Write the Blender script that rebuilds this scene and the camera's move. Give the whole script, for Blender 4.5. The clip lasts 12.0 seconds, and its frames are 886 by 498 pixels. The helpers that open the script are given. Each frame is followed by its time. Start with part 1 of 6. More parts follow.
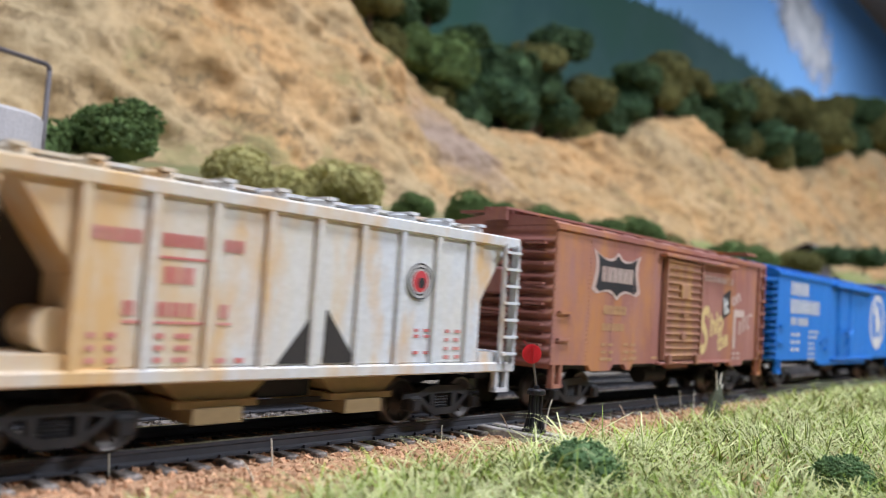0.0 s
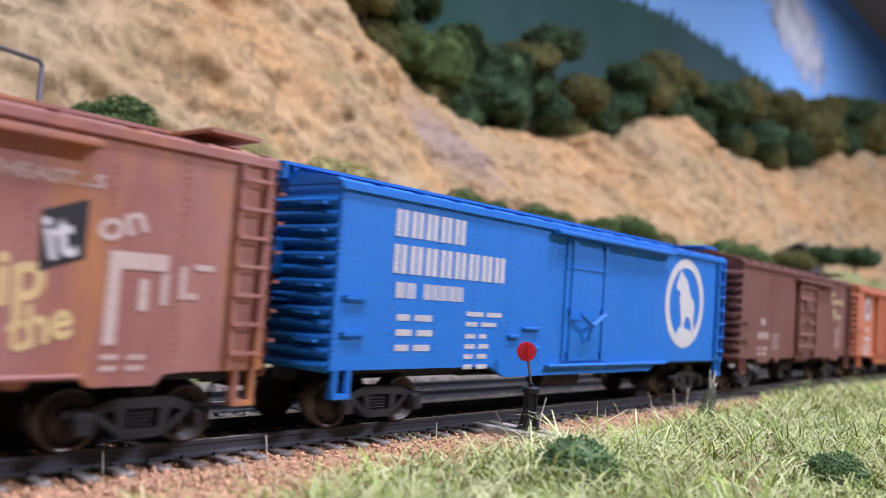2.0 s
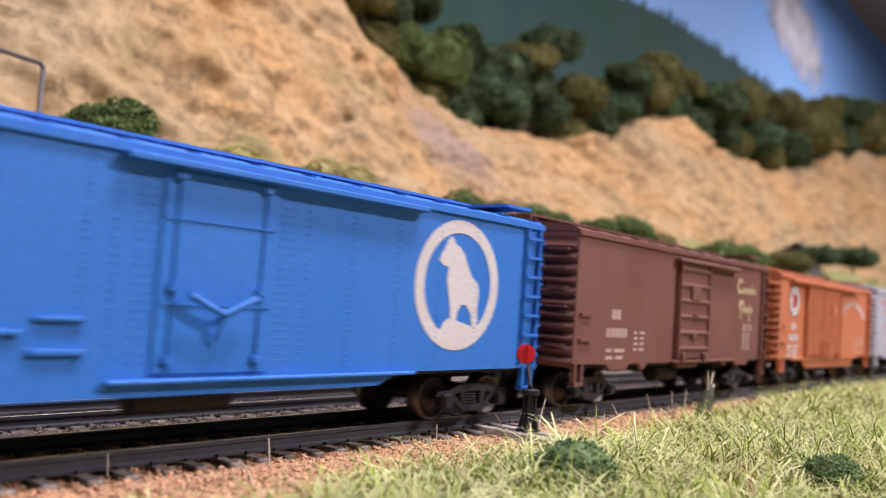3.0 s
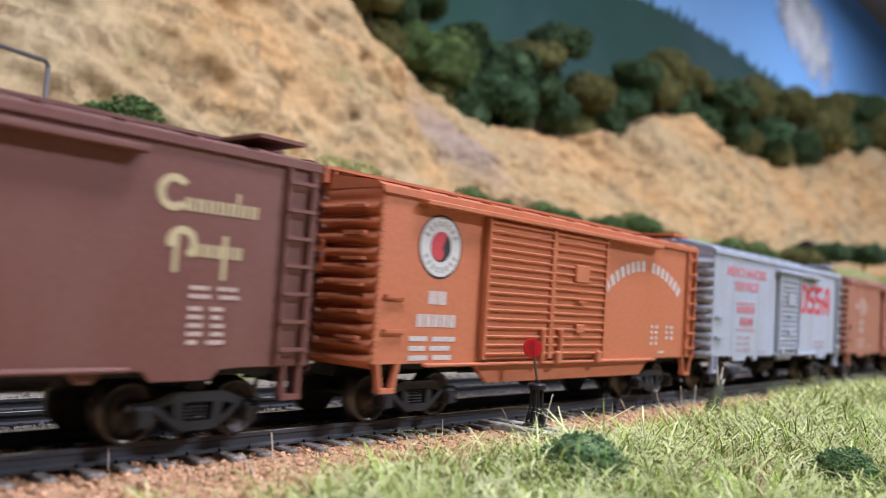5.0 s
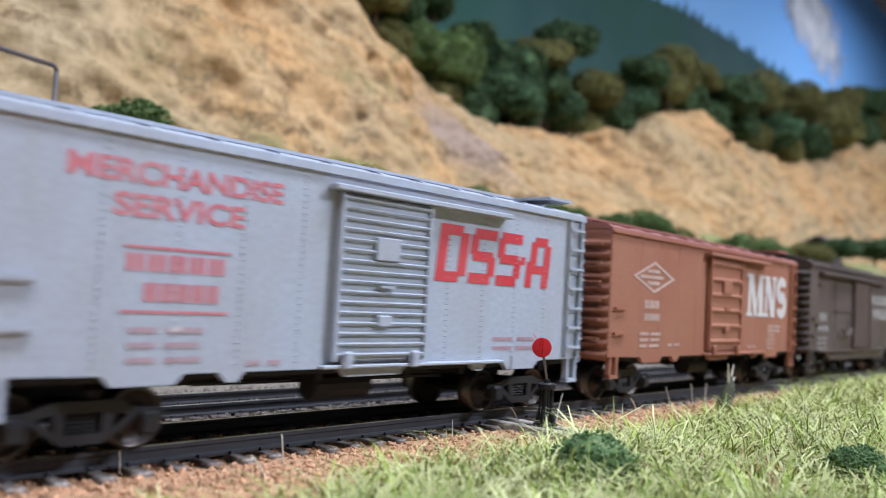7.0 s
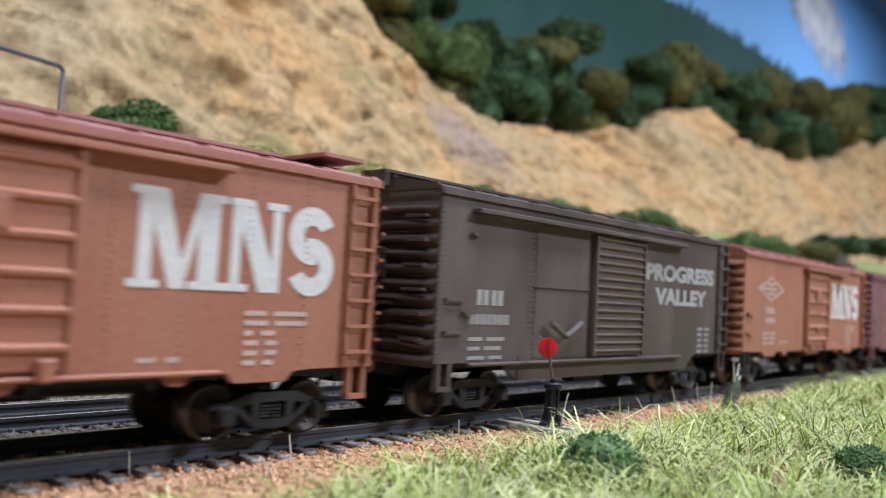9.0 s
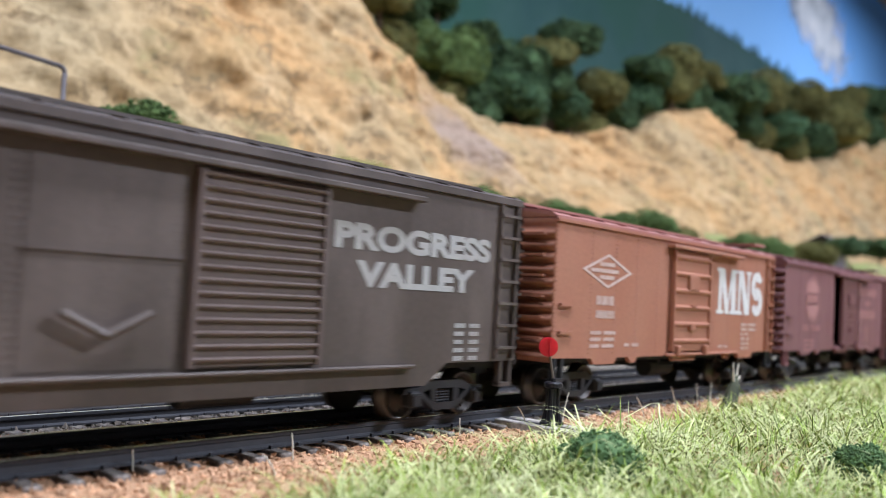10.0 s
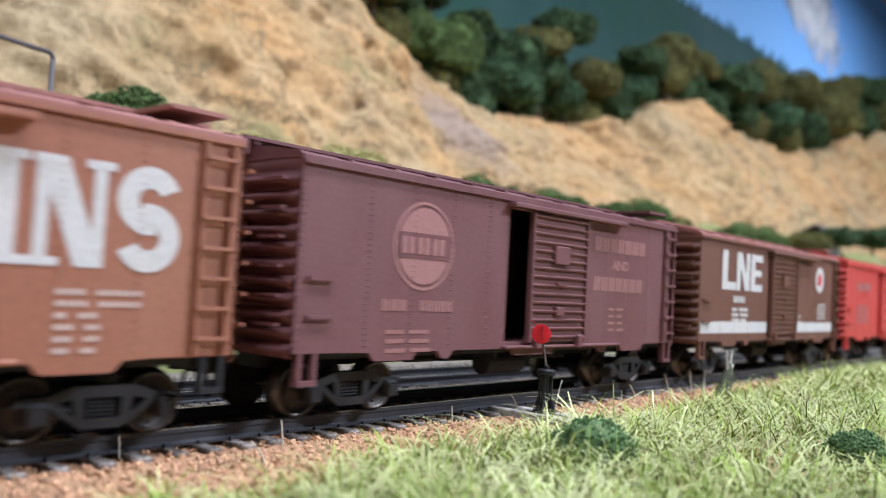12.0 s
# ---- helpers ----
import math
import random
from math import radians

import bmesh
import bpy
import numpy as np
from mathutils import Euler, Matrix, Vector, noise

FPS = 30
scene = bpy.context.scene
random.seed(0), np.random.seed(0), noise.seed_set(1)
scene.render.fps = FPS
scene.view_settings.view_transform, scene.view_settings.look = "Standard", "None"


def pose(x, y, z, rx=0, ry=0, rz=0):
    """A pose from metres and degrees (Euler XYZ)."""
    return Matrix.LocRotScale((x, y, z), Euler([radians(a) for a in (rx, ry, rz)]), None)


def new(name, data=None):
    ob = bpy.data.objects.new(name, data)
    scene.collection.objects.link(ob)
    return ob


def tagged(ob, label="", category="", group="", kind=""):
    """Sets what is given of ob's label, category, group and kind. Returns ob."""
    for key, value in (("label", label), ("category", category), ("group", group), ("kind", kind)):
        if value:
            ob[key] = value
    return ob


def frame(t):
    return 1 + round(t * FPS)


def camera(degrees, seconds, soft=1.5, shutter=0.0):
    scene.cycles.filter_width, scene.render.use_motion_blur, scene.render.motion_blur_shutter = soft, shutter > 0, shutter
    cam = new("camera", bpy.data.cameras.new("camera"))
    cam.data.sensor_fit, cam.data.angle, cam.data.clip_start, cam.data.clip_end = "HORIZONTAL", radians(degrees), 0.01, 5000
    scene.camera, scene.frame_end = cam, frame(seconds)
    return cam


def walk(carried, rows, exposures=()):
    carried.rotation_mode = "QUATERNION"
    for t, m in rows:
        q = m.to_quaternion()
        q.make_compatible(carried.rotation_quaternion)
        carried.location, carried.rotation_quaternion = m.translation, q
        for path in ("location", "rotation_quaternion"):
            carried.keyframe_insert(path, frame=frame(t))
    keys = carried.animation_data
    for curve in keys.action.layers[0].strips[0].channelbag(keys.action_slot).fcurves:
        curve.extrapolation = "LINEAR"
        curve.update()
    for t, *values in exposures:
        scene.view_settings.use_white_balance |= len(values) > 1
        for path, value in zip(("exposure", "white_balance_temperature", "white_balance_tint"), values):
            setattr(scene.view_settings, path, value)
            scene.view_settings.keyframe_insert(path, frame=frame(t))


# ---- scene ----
cam = camera(56.24, 12.0, soft=0.4, shutter=0.38)
cam.data.dof.use_dof = True
cam.data.dof.focus_distance = 0.170
cam.data.dof.aperture_fstop = 19.0
PATH = [
    (0, pose(0.0000, -0.1306, 0.0267, 93.48, -3.88, -49.07)),
    (0.5, pose(-0.0011, -0.1317, 0.0266, 93.38, -4.00, -49.18)),
    (1, pose(-0.0005, -0.1308, 0.0266, 93.40, -4.09, -49.45)),
    (1.5, pose(-0.0007, -0.1308, 0.0271, 93.42, -4.11, -49.60)),
    (2, pose(-0.0001, -0.1301, 0.0263, 93.46, -3.96, -49.57)),
    (2.5, pose(-0.0007, -0.1306, 0.0270, 93.46, -3.87, -49.58)),
    (3, pose(-0.0016, -0.1308, 0.0271, 93.42, -3.96, -49.68)),
    (5, pose(0.0005, -0.1301, 0.0257, 93.40, -3.73, -49.08)),
    (5.5, pose(-0.0001, -0.1306, 0.0268, 93.33, -3.64, -49.06)),
    (6, pose(-0.0000, -0.1306, 0.0267, 93.35, -3.41, -48.87)),
    (6.5, pose(-0.0005, -0.1308, 0.0264, 93.30, -3.26, -48.68)),
    (7, pose(0.0006, -0.1302, 0.0260, 93.29, -3.18, -48.43)),
    (9, pose(-0.0001, -0.1303, 0.0265, 93.13, -3.10, -48.12)),
    (9.5, pose(0.0008, -0.1297, 0.0266, 93.14, -3.17, -48.07)),
    (10, pose(-0.0010, -0.1305, 0.0261, 93.21, -3.16, -48.19)),
    (10.5, pose(0.0011, -0.1293, 0.0259, 92.97, -3.11, -48.28)),
    (11, pose(0.0004, -0.1301, 0.0256, 92.83, -3.11, -48.38)),
    (11.5, pose(0.0011, -0.1300, 0.0251, 92.71, -3.04, -48.51)),
    (12, pose(0.0008, -0.1296, 0.0252, 92.61, -3.12, -48.59)),
]
walk(cam, PATH, [(0.0, -0.20, 6550, 12), (0.9, -0.30, 6450, 21), (1.5, -0.07, 6450, 25), (2.2, -0.14, 6250, 26), (3.0, -0.06, 7500, 30), (4.8, -0.10, 6550, 18), (7.0, -0.14, 6300, 13), (9.3, -0.10, 6300, 11), (10.0, 0.10, 6250, 12), (12.0, 0.02, 6250, 12)])


def travel(t):
    """How far the train has rolled towards -x after t seconds, in metres."""
    d = t - 6.0
    early = 1 - min(1.0, max(0.0, (t - 3.2) / 1.6))
    return 0.66670 + 0.113773 * d + 0.0000817 * d ** 2 - 0.0012 * (max(0.0, t - 11.4) / 0.6) ** 2 - 0.0037 * early ** 2 * (3 - 2 * early)


# ---- light: a layout room under ceiling lamps, with a fill for the backdrop ----
world = bpy.data.worlds.new("room_air")
scene.world = world
world.use_nodes = True
world.node_tree.nodes["Background"].inputs["Color"].default_value = (0.75, 0.85, 1.0, 1)
world.node_tree.nodes["Background"].inputs["Strength"].default_value = 0.006


def ceiling_lamp(name, x, y, z, sx, sy, watts, colour):
    lamp = bpy.data.lights.new(name, "AREA")
    lamp.shape, lamp.size, lamp.size_y, lamp.energy, lamp.color = "RECTANGLE", sx, sy, watts, colour
    ob = new(name, lamp)
    ob.location = (x, y, z)
    return ob


ceiling_lamp("ceiling_lamp_main", 1.45, -1.40, 1.38, 0.40, 0.16, 98, (0.775, 0.85, 1.0))
ceiling_lamp("ceiling_lamp_aisle", 0.45, -0.42, 1.38, 0.5, 0.25, 29, (0.775, 0.85, 1.0))
ceiling_lamp("ceiling_lamp_near", -0.60, -0.40, 1.38, 0.5, 0.25, 17, (0.775, 0.85, 1.0))
# unseen fill lamp, added to brighten the painted sky wall
ceiling_lamp("backdrop_fill_lamp", 3.3, 0.05, 1.38, 0.6, 0.25, 20, (0.775, 0.85, 1.0))


# ---- materials ----
def material(name):
    m = bpy.data.materials.new(name)
    m.use_nodes = True
    nt = m.node_tree
    return m, nt, nt.nodes["Principled BSDF"]


def noise_node(nt, scale, detail=4, rough=0.55, stretch=(1, 1, 1), coords="Object"):
    tc = nt.nodes.new("ShaderNodeTexCoord")
    mp = nt.nodes.new("ShaderNodeMapping")
    mp.inputs["Scale"].default_value = stretch
    n = nt.nodes.new("ShaderNodeTexNoise")
    n.inputs["Scale"].default_value, n.inputs["Detail"].default_value, n.inputs["Roughness"].default_value = scale, detail, rough
    nt.links.new(tc.outputs[coords], mp.inputs["Vector"])
    nt.links.new(mp.outputs["Vector"], n.inputs["Vector"])
    return n


def ramp(nt, src, stops):
    r = nt.nodes.new("ShaderNodeValToRGB")
    e = r.color_ramp.elements
    while len(e) < len(stops):
        e.new(0.5)
    for el, (p, c) in zip(e, stops):
        el.position, el.color = p, (*c, 1) if len(c) == 3 else c
    nt.links.new(src, r.inputs["Fac"])
    return r


def mix(nt, fac, a, b, mode="MIX"):
    m = nt.nodes.new("ShaderNodeMix")
    m.data_type, m.blend_type = "RGBA", mode
    for sock, v in ((m.inputs[0], fac), (m.inputs[6], a), (m.inputs[7], b)):
        if isinstance(v, (int, float)):
            sock.default_value = v
        elif isinstance(v, tuple):
            sock.default_value = (*v, 1)
        else:
            nt.links.new(v, sock)
    return m.outputs[2]


def bump(nt, bsdf, height, dist, strength=1.0):
    b = nt.nodes.new("ShaderNodeBump")
    b.inputs["Distance"].default_value, b.inputs["Strength"].default_value = dist, strength
    nt.links.new(height, b.inputs["Height"])
    nt.links.new(b.outputs["Normal"], bsdf.inputs["Normal"])


def paint(name, colour, rough=0.5, weather=0.25, dust=(0.30, 0.22, 0.16), streak=None, streak_amount=0.0, worn=None):
    """Painted plastic: slight mottling, dusty patches and, if asked, vertical streaks of another colour."""
    m, nt, bs = material(name)
    fine = noise_node(nt, 900, 3)
    broad = noise_node(nt, 70, 5, 0.6, (1, 1, 0.35))
    dark = tuple(c * 0.86 for c in colour)
    base = mix(nt, ramp(nt, fine.outputs["Fac"], [(0.35, (0, 0, 0)), (0.65, (1, 1, 1))]).outputs["Color"], dark, colour)
    w = ramp(nt, broad.outputs["Fac"], [(0.45, (0, 0, 0)), (0.75, (weather,) * 3)])
    col = mix(nt, w.outputs["Color"], base, dust)
    if streak:
        st = noise_node(nt, 62, 6, 0.66, (1, 1, 0.30))
        s = ramp(nt, st.outputs["Fac"], [(0.50, (0, 0, 0)), (0.64, (streak_amount,) * 3)])
        amount = s.outputs["Color"]
        if worn:
            # a tan wash over the end that has rusted most, in upright bands
            tc = nt.nodes.new("ShaderNodeTexCoord")
            sep = nt.nodes.new("ShaderNodeSeparateXYZ")
            nt.links.new(tc.outputs["Object"], sep.inputs["Vector"])
            along = nt.nodes.new("ShaderNodeMapRange")
            along.inputs["From Min"].default_value, along.inputs["From Max"].default_value = worn
            nt.links.new(sep.outputs["X"], along.inputs["Value"])
            band = noise_node(nt, 75, 4, 0.6, (1, 1, 0.12))
            wash = ramp(nt, band.outputs["Fac"], [(0.44, (0.08,) * 3), (0.60, (0.75,) * 3)])
            col = mix(nt, mix(nt, 1.0, wash.outputs["Color"], along.outputs["Result"], "MULTIPLY"), col, (0.60, 0.46, 0.26))
        col = mix(nt, amount, col, streak)
    nt.links.new(col, bs.inputs["Base Color"])
    bs.inputs["Specular IOR Level"].default_value = 0.38
    rr = ramp(nt, broad.outputs["Fac"], [(0.3, (rough - 0.07,) * 3), (0.7, (rough + 0.12,) * 3)])
    nt.links.new(rr.outputs["Color"], bs.inputs["Roughness"])
    bump(nt, bs, fine.outputs["Fac"], 0.00006, 0.5)
    return m


def speckled(name, stops, scale, rough=0.9, relief=0.0005, broad_scale=None, broad=None, island=0.0, rand=False):
    """Matt natural surface: a colour ramp over noise, a broader tint and, for loose pieces, a tone of their own."""
    m, nt, bs = material(name)
    n = noise_node(nt, scale, 6, 0.62)
    col = ramp(nt, n.outputs["Fac"], stops).outputs["Color"]
    if broad:
        b = noise_node(nt, broad_scale, 4, 0.6)
        col = mix(nt, ramp(nt, b.outputs["Fac"], [(0.42, (0, 0, 0)), (0.62, (0.85,) * 3)]).outputs["Color"], col, broad)
    if island:
        src = nt.nodes.new("ShaderNodeObjectInfo").outputs["Random"] if rand else nt.nodes.new("ShaderNodeNewGeometry").outputs["Random Per Island"]
        v = ramp(nt, src, [(0, (1 - island,) * 3), (1, (1 + island * 0.6,) * 3)])
        col = mix(nt, 1.0, col, v.outputs["Color"], "MULTIPLY")
    nt.links.new(col, bs.inputs["Base Color"])
    bs.inputs["Roughness"].default_value = rough
    bs.inputs["Specular IOR Level"].default_value = 0.25
    if relief:
        bump(nt, bs, n.outputs["Fac"], relief)
    return m


def metal(name, colour, rough, metallic=1.0):
    m, nt, bs = material(name)
    n = noise_node(nt, 500, 4)
    nt.links.new(ramp(nt, n.outputs["Fac"], [(0.3, tuple(c * 0.7 for c in colour)), (0.7, colour)]).outputs["Color"], bs.inputs["Base Color"])
    bs.inputs["Metallic"].default_value, bs.inputs["Roughness"].default_value = metallic, rough
    return m


M = {}
M["hopper"] = paint("hopper_paint", (0.60, 0.62, 0.64), 0.55, 0.55, (0.62, 0.53, 0.36), (0.60, 0.36, 0.13), 0.85, worn=(0.098, 0.005))
# weathered tan of the low bays, with the shade under the sill mixed in
M["hopper_low"] = paint("hopper_tan", (0.36, 0.265, 0.13), 0.7, 0.5, (0.25, 0.18, 0.10))
# near black that paints the shade in the hopper's gaps and open ends
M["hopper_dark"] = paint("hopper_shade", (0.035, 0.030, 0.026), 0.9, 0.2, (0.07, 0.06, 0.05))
M["grey_ink"] = paint("grey_lettering", (0.34, 0.33, 0.31), 0.6, 0.5, (0.25, 0.21, 0.18))
M["frisco"] = paint("oxide_brown", (0.315, 0.125, 0.098), 0.5, 0.65, (0.41, 0.215, 0.17), (0.45, 0.19, 0.055), 0.75)
M["frisco_door"] = paint("ochre_brown_door", (0.33, 0.150, 0.105), 0.55, 0.4, (0.45, 0.28, 0.12), (0.50, 0.30, 0.08), 0.7)
M["blue"] = paint("bright_blue", (0.004, 0.165, 0.55), 0.50, 0.06, (0.10, 0.22, 0.6))
M["cp"] = paint("dark_maroon", (0.165, 0.063, 0.047), 0.5, 0.25, (0.22, 0.125, 0.095))
M["np"] = paint("orange_brown", (0.52, 0.165, 0.075), 0.42, 0.10, (0.45, 0.2, 0.11))
M["silver"] = paint("silver_grey", (0.39, 0.43, 0.50), 0.46, 0.6, (0.30, 0.30, 0.29))
M["mns"] = paint("red_brown", (0.33, 0.132, 0.079), 0.48, 0.2, (0.40, 0.22, 0.13))
M["pv"] = paint("dark_umber", (0.072, 0.054, 0.045), 0.45, 0.35, (0.20, 0.15, 0.125))
M["pv_door"] = paint("umber_red_door", (0.115, 0.082, 0.070), 0.5, 0.2, (0.2, 0.14, 0.12))
M["nw"] = paint("tuscan_purple", (0.165, 0.065, 0.066), 0.5, 0.25, (0.24, 0.13, 0.12))
M["lne"] = paint("deep_brown", (0.15, 0.062, 0.040), 0.5, 0.2, (0.24, 0.12, 0.09))
M["red"] = paint("bright_red", (0.52, 0.055, 0.045), 0.45, 0.12, (0.5, 0.15, 0.12))
M["roof_mns"] = paint("roof_red_brown", (0.34, 0.14, 0.115), 0.5, 0.2, (0.42, 0.24, 0.2))
M["white"] = paint("white_lettering", (0.60, 0.59, 0.57), 0.5, 0.25, (0.6, 0.5, 0.4))
M["faded"] = paint("faded_lettering", (0.55, 0.42, 0.36), 0.6, 0.5, (0.35, 0.18, 0.14))
M["gold"] = paint("gold_lettering", (0.52, 0.43, 0.24), 0.5, 0.3, (0.40, 0.26, 0.14))
M["ochre_ink"] = paint("worn_ochre_lettering", (0.47, 0.28, 0.13), 0.55, 0.5, (0.36, 0.17, 0.11))
M["cream"] = paint("cream_lettering", (0.66, 0.50, 0.22), 0.5, 0.3, (0.5, 0.3, 0.12))
M["pink"] = paint("pink_lettering", (0.36, 0.17, 0.155), 0.55, 0.3, (0.3, 0.12, 0.11))
M["red_ink"] = paint("red_lettering", (0.55, 0.04, 0.05), 0.5, 0.25, (0.5, 0.2, 0.18))
M["red_faint"] = paint("faint_red_lettering", (0.55, 0.15, 0.17), 0.5, 0.4, (0.42, 0.34, 0.36))
M["silver_ink"] = paint("worn_red_lettering", (0.42, 0.27, 0.30), 0.5, 0.5, (0.38, 0.38, 0.41))
M["hopper_ink"] = paint("faded_red_lettering", (0.56, 0.14, 0.13), 0.5, 0.55, (0.60, 0.45, 0.38))
M["black"] = paint("black_paint", (0.018, 0.018, 0.02), 0.5, 0.2, (0.06, 0.05, 0.05))
M["under"] = paint("underframe_black", (0.016, 0.015, 0.015), 0.65, 0.35, (0.05, 0.04, 0.035))
M["frame"] = paint("truck_grey_black", (0.019, 0.019, 0.021), 0.5, 0.35, (0.06, 0.055, 0.05))
M["wheel"] = metal("wheel_brown_metal", (0.055, 0.045, 0.038), 0.5, 0.5)
M["tread"] = metal("wheel_tread", (0.16, 0.145, 0.13), 0.38)
M["rail_side"] = paint("weathered_rail", (0.050, 0.050, 0.056), 0.42, 0.3, (0.085, 0.08, 0.08))
M["rail_head"] = metal("rail_head", (0.78, 0.76, 0.73), 0.33)
M["tie"] = speckled("tie_wood", [(0.3, (0.09, 0.075, 0.065)), (0.55, (0.22, 0.185, 0.16)), (0.75, (0.40, 0.35, 0.31))], 900, 0.85, 0.0002, island=0.35, rand=True)
M["plank"] = speckled("weathered_plank", [(0.3, (0.20, 0.175, 0.155)), (0.55, (0.36, 0.325, 0.29)), (0.75, (0.50, 0.46, 0.42))], 700, 0.85, 0.0002)
M["dirt"] = speckled("ballast_bed", [(0.3, (0.23, 0.118, 0.060)), (0.5, (0.43, 0.24, 0.13)), (0.7, (0.56, 0.355, 0.21))], 900, 0.95, 0.0006)
M["stone"] = speckled("ballast_stone", [(0.3, (0.41, 0.215, 0.115)), (0.7, (0.63, 0.385, 0.23))], 700, 0.95, 0.0002, island=0.45)
M["dark_stone"] = speckled("grey_ballast", [(0.3, (0.12, 0.10, 0.085)), (0.7, (0.33, 0.28, 0.23))], 700, 0.95, 0.0002, island=0.4)
M["dark_bed"] = speckled("dark_track_bed", [(0.3, (0.10, 0.085, 0.07)), (0.7, (0.28, 0.235, 0.19))], 500, 0.95, 0.0006)
M["soil"] = speckled("grassy_soil", [(0.3, (0.14, 0.12, 0.06)), (0.7, (0.30, 0.25, 0.13))], 60, 0.95, 0.002, 14.0, (0.13, 0.15, 0.05))
M["verge"] = speckled("olive_verge", [(0.3, (0.17, 0.17, 0.065)), (0.7, (0.36, 0.32, 0.15))], 90, 0.95, 0.003, 12.0, (0.20, 0.23, 0.075))
M["blade"] = speckled("static_grass_green", [(0.3, (0.175, 0.27, 0.030)), (0.7, (0.39, 0.49, 0.080))], 60, 0.55, 0.00001, island=0.65)
M["pale"] = speckled("pale_dry_stalk", [(0.3, (0.50, 0.46, 0.36)), (0.7, (0.70, 0.66, 0.54))], 60, 0.6, 0.00001)
M["weed"] = speckled("dark_weed", [(0.3, (0.035, 0.040, 0.022)), (0.7, (0.075, 0.080, 0.045))], 300, 0.8, 0.0002)
M["straw"] = speckled("static_grass_straw", [(0.3, (0.41, 0.44, 0.15)), (0.7, (0.68, 0.68, 0.36))], 60, 0.6, 0.00001, island=0.35)
M["rock"] = None
M["leaf_dark"] = speckled("dark_green_foam", [(0.3, (0.020, 0.044, 0.018)), (0.7, (0.068, 0.115, 0.045))], 5, 0.95, 0.0, island=0.4)
M["leaf_blue"] = speckled("blue_green_foam", [(0.3, (0.022, 0.056, 0.026)), (0.7, (0.074, 0.130, 0.056))], 5, 0.95, 0.0, island=0.4)
M["leaf_olive"] = speckled("olive_foam", [(0.3, (0.070, 0.075, 0.020)), (0.7, (0.19, 0.175, 0.06))], 5, 0.95, 0.0, island=0.4)
M["leaf_mid"] = speckled("mid_green_foam", [(0.3, (0.050, 0.090, 0.028)), (0.7, (0.145, 0.21, 0.066))], 5, 0.95, 0.0, island=0.4)
M["leaf_light"] = speckled("light_olive_foam", [(0.3, (0.32, 0.30, 0.105)), (0.7, (0.52, 0.46, 0.20))], 5, 0.95, 0.0, island=0.3)
M["leaf_front"] = speckled("fine_green_foam", [(0.3, (0.055, 0.115, 0.045)), (0.7, (0.18, 0.28, 0.115))], 5, 0.95, 0.0, island=0.4)
M["bark"] = speckled("twig_brown", [(0.3, (0.05, 0.035, 0.02)), (0.7, (0.13, 0.09, 0.06))], 300, 0.9)
M["target"] = paint("red_target", (0.66, 0.022, 0.035), 0.35, 0.2, (0.30, 0.015, 0.015))
M["wire"] = metal("steel_wire", (0.24, 0.22, 0.20), 0.45)
M["stand"] = paint("black_casting", (0.014, 0.014, 0.017), 0.35, 0.2, (0.05, 0.05, 0.055))
M["tank"] = paint("tank_white", (0.46, 0.43, 0.42), 0.5, 0.2, (0.5, 0.47, 0.45))
M["pipe"] = paint("pipe_brown_grey", (0.10, 0.085, 0.085), 0.5, 0.2)
M["hut"] = paint("hut_grey", (0.10, 0.095, 0.10), 0.7, 0.3)
M["room"] = speckled("room_wall", [(0.3, (0.27, 0.255, 0.235)), (0.7, (0.33, 0.31, 0.285))], 6, 0.9, 0.001)
M["floor"] = speckled("room_floor", [(0.3, (0.20, 0.18, 0.16)), (0.7, (0.28, 0.26, 0.23))], 5, 0.8, 0.001)
M["mountain"] = speckled("painted_forest", [(0.3, (0.025, 0.076, 0.074)), (0.7, (0.048, 0.106, 0.100))], 7, 0.8, 0.0005, 3.0, (0.026, 0.088, 0.064))


def sky_paint():
    m, nt, bs = material("painted_sky")
    tc = nt.nodes.new("ShaderNodeTexCoord")
    sep = nt.nodes.new("ShaderNodeSeparateXYZ")
    nt.links.new(tc.outputs["Object"], sep.inputs["Vector"])
    grad = nt.nodes.new("ShaderNodeMapRange")
    grad.inputs["From Min"].default_value, grad.inputs["From Max"].default_value = 0.6, 1.45
    nt.links.new(sep.outputs["Z"], grad.inputs["Value"])
    sky = ramp(nt, grad.outputs["Result"], [(0.0, (0.30, 0.60, 0.96)), (1.0, (0.13, 0.40, 0.92))])
    nt.links.new(sky.outputs["Color"], bs.inputs["Base Color"])
    bs.inputs["Roughness"].default_value = 0.8
    return m


M["sky"] = sky_paint()


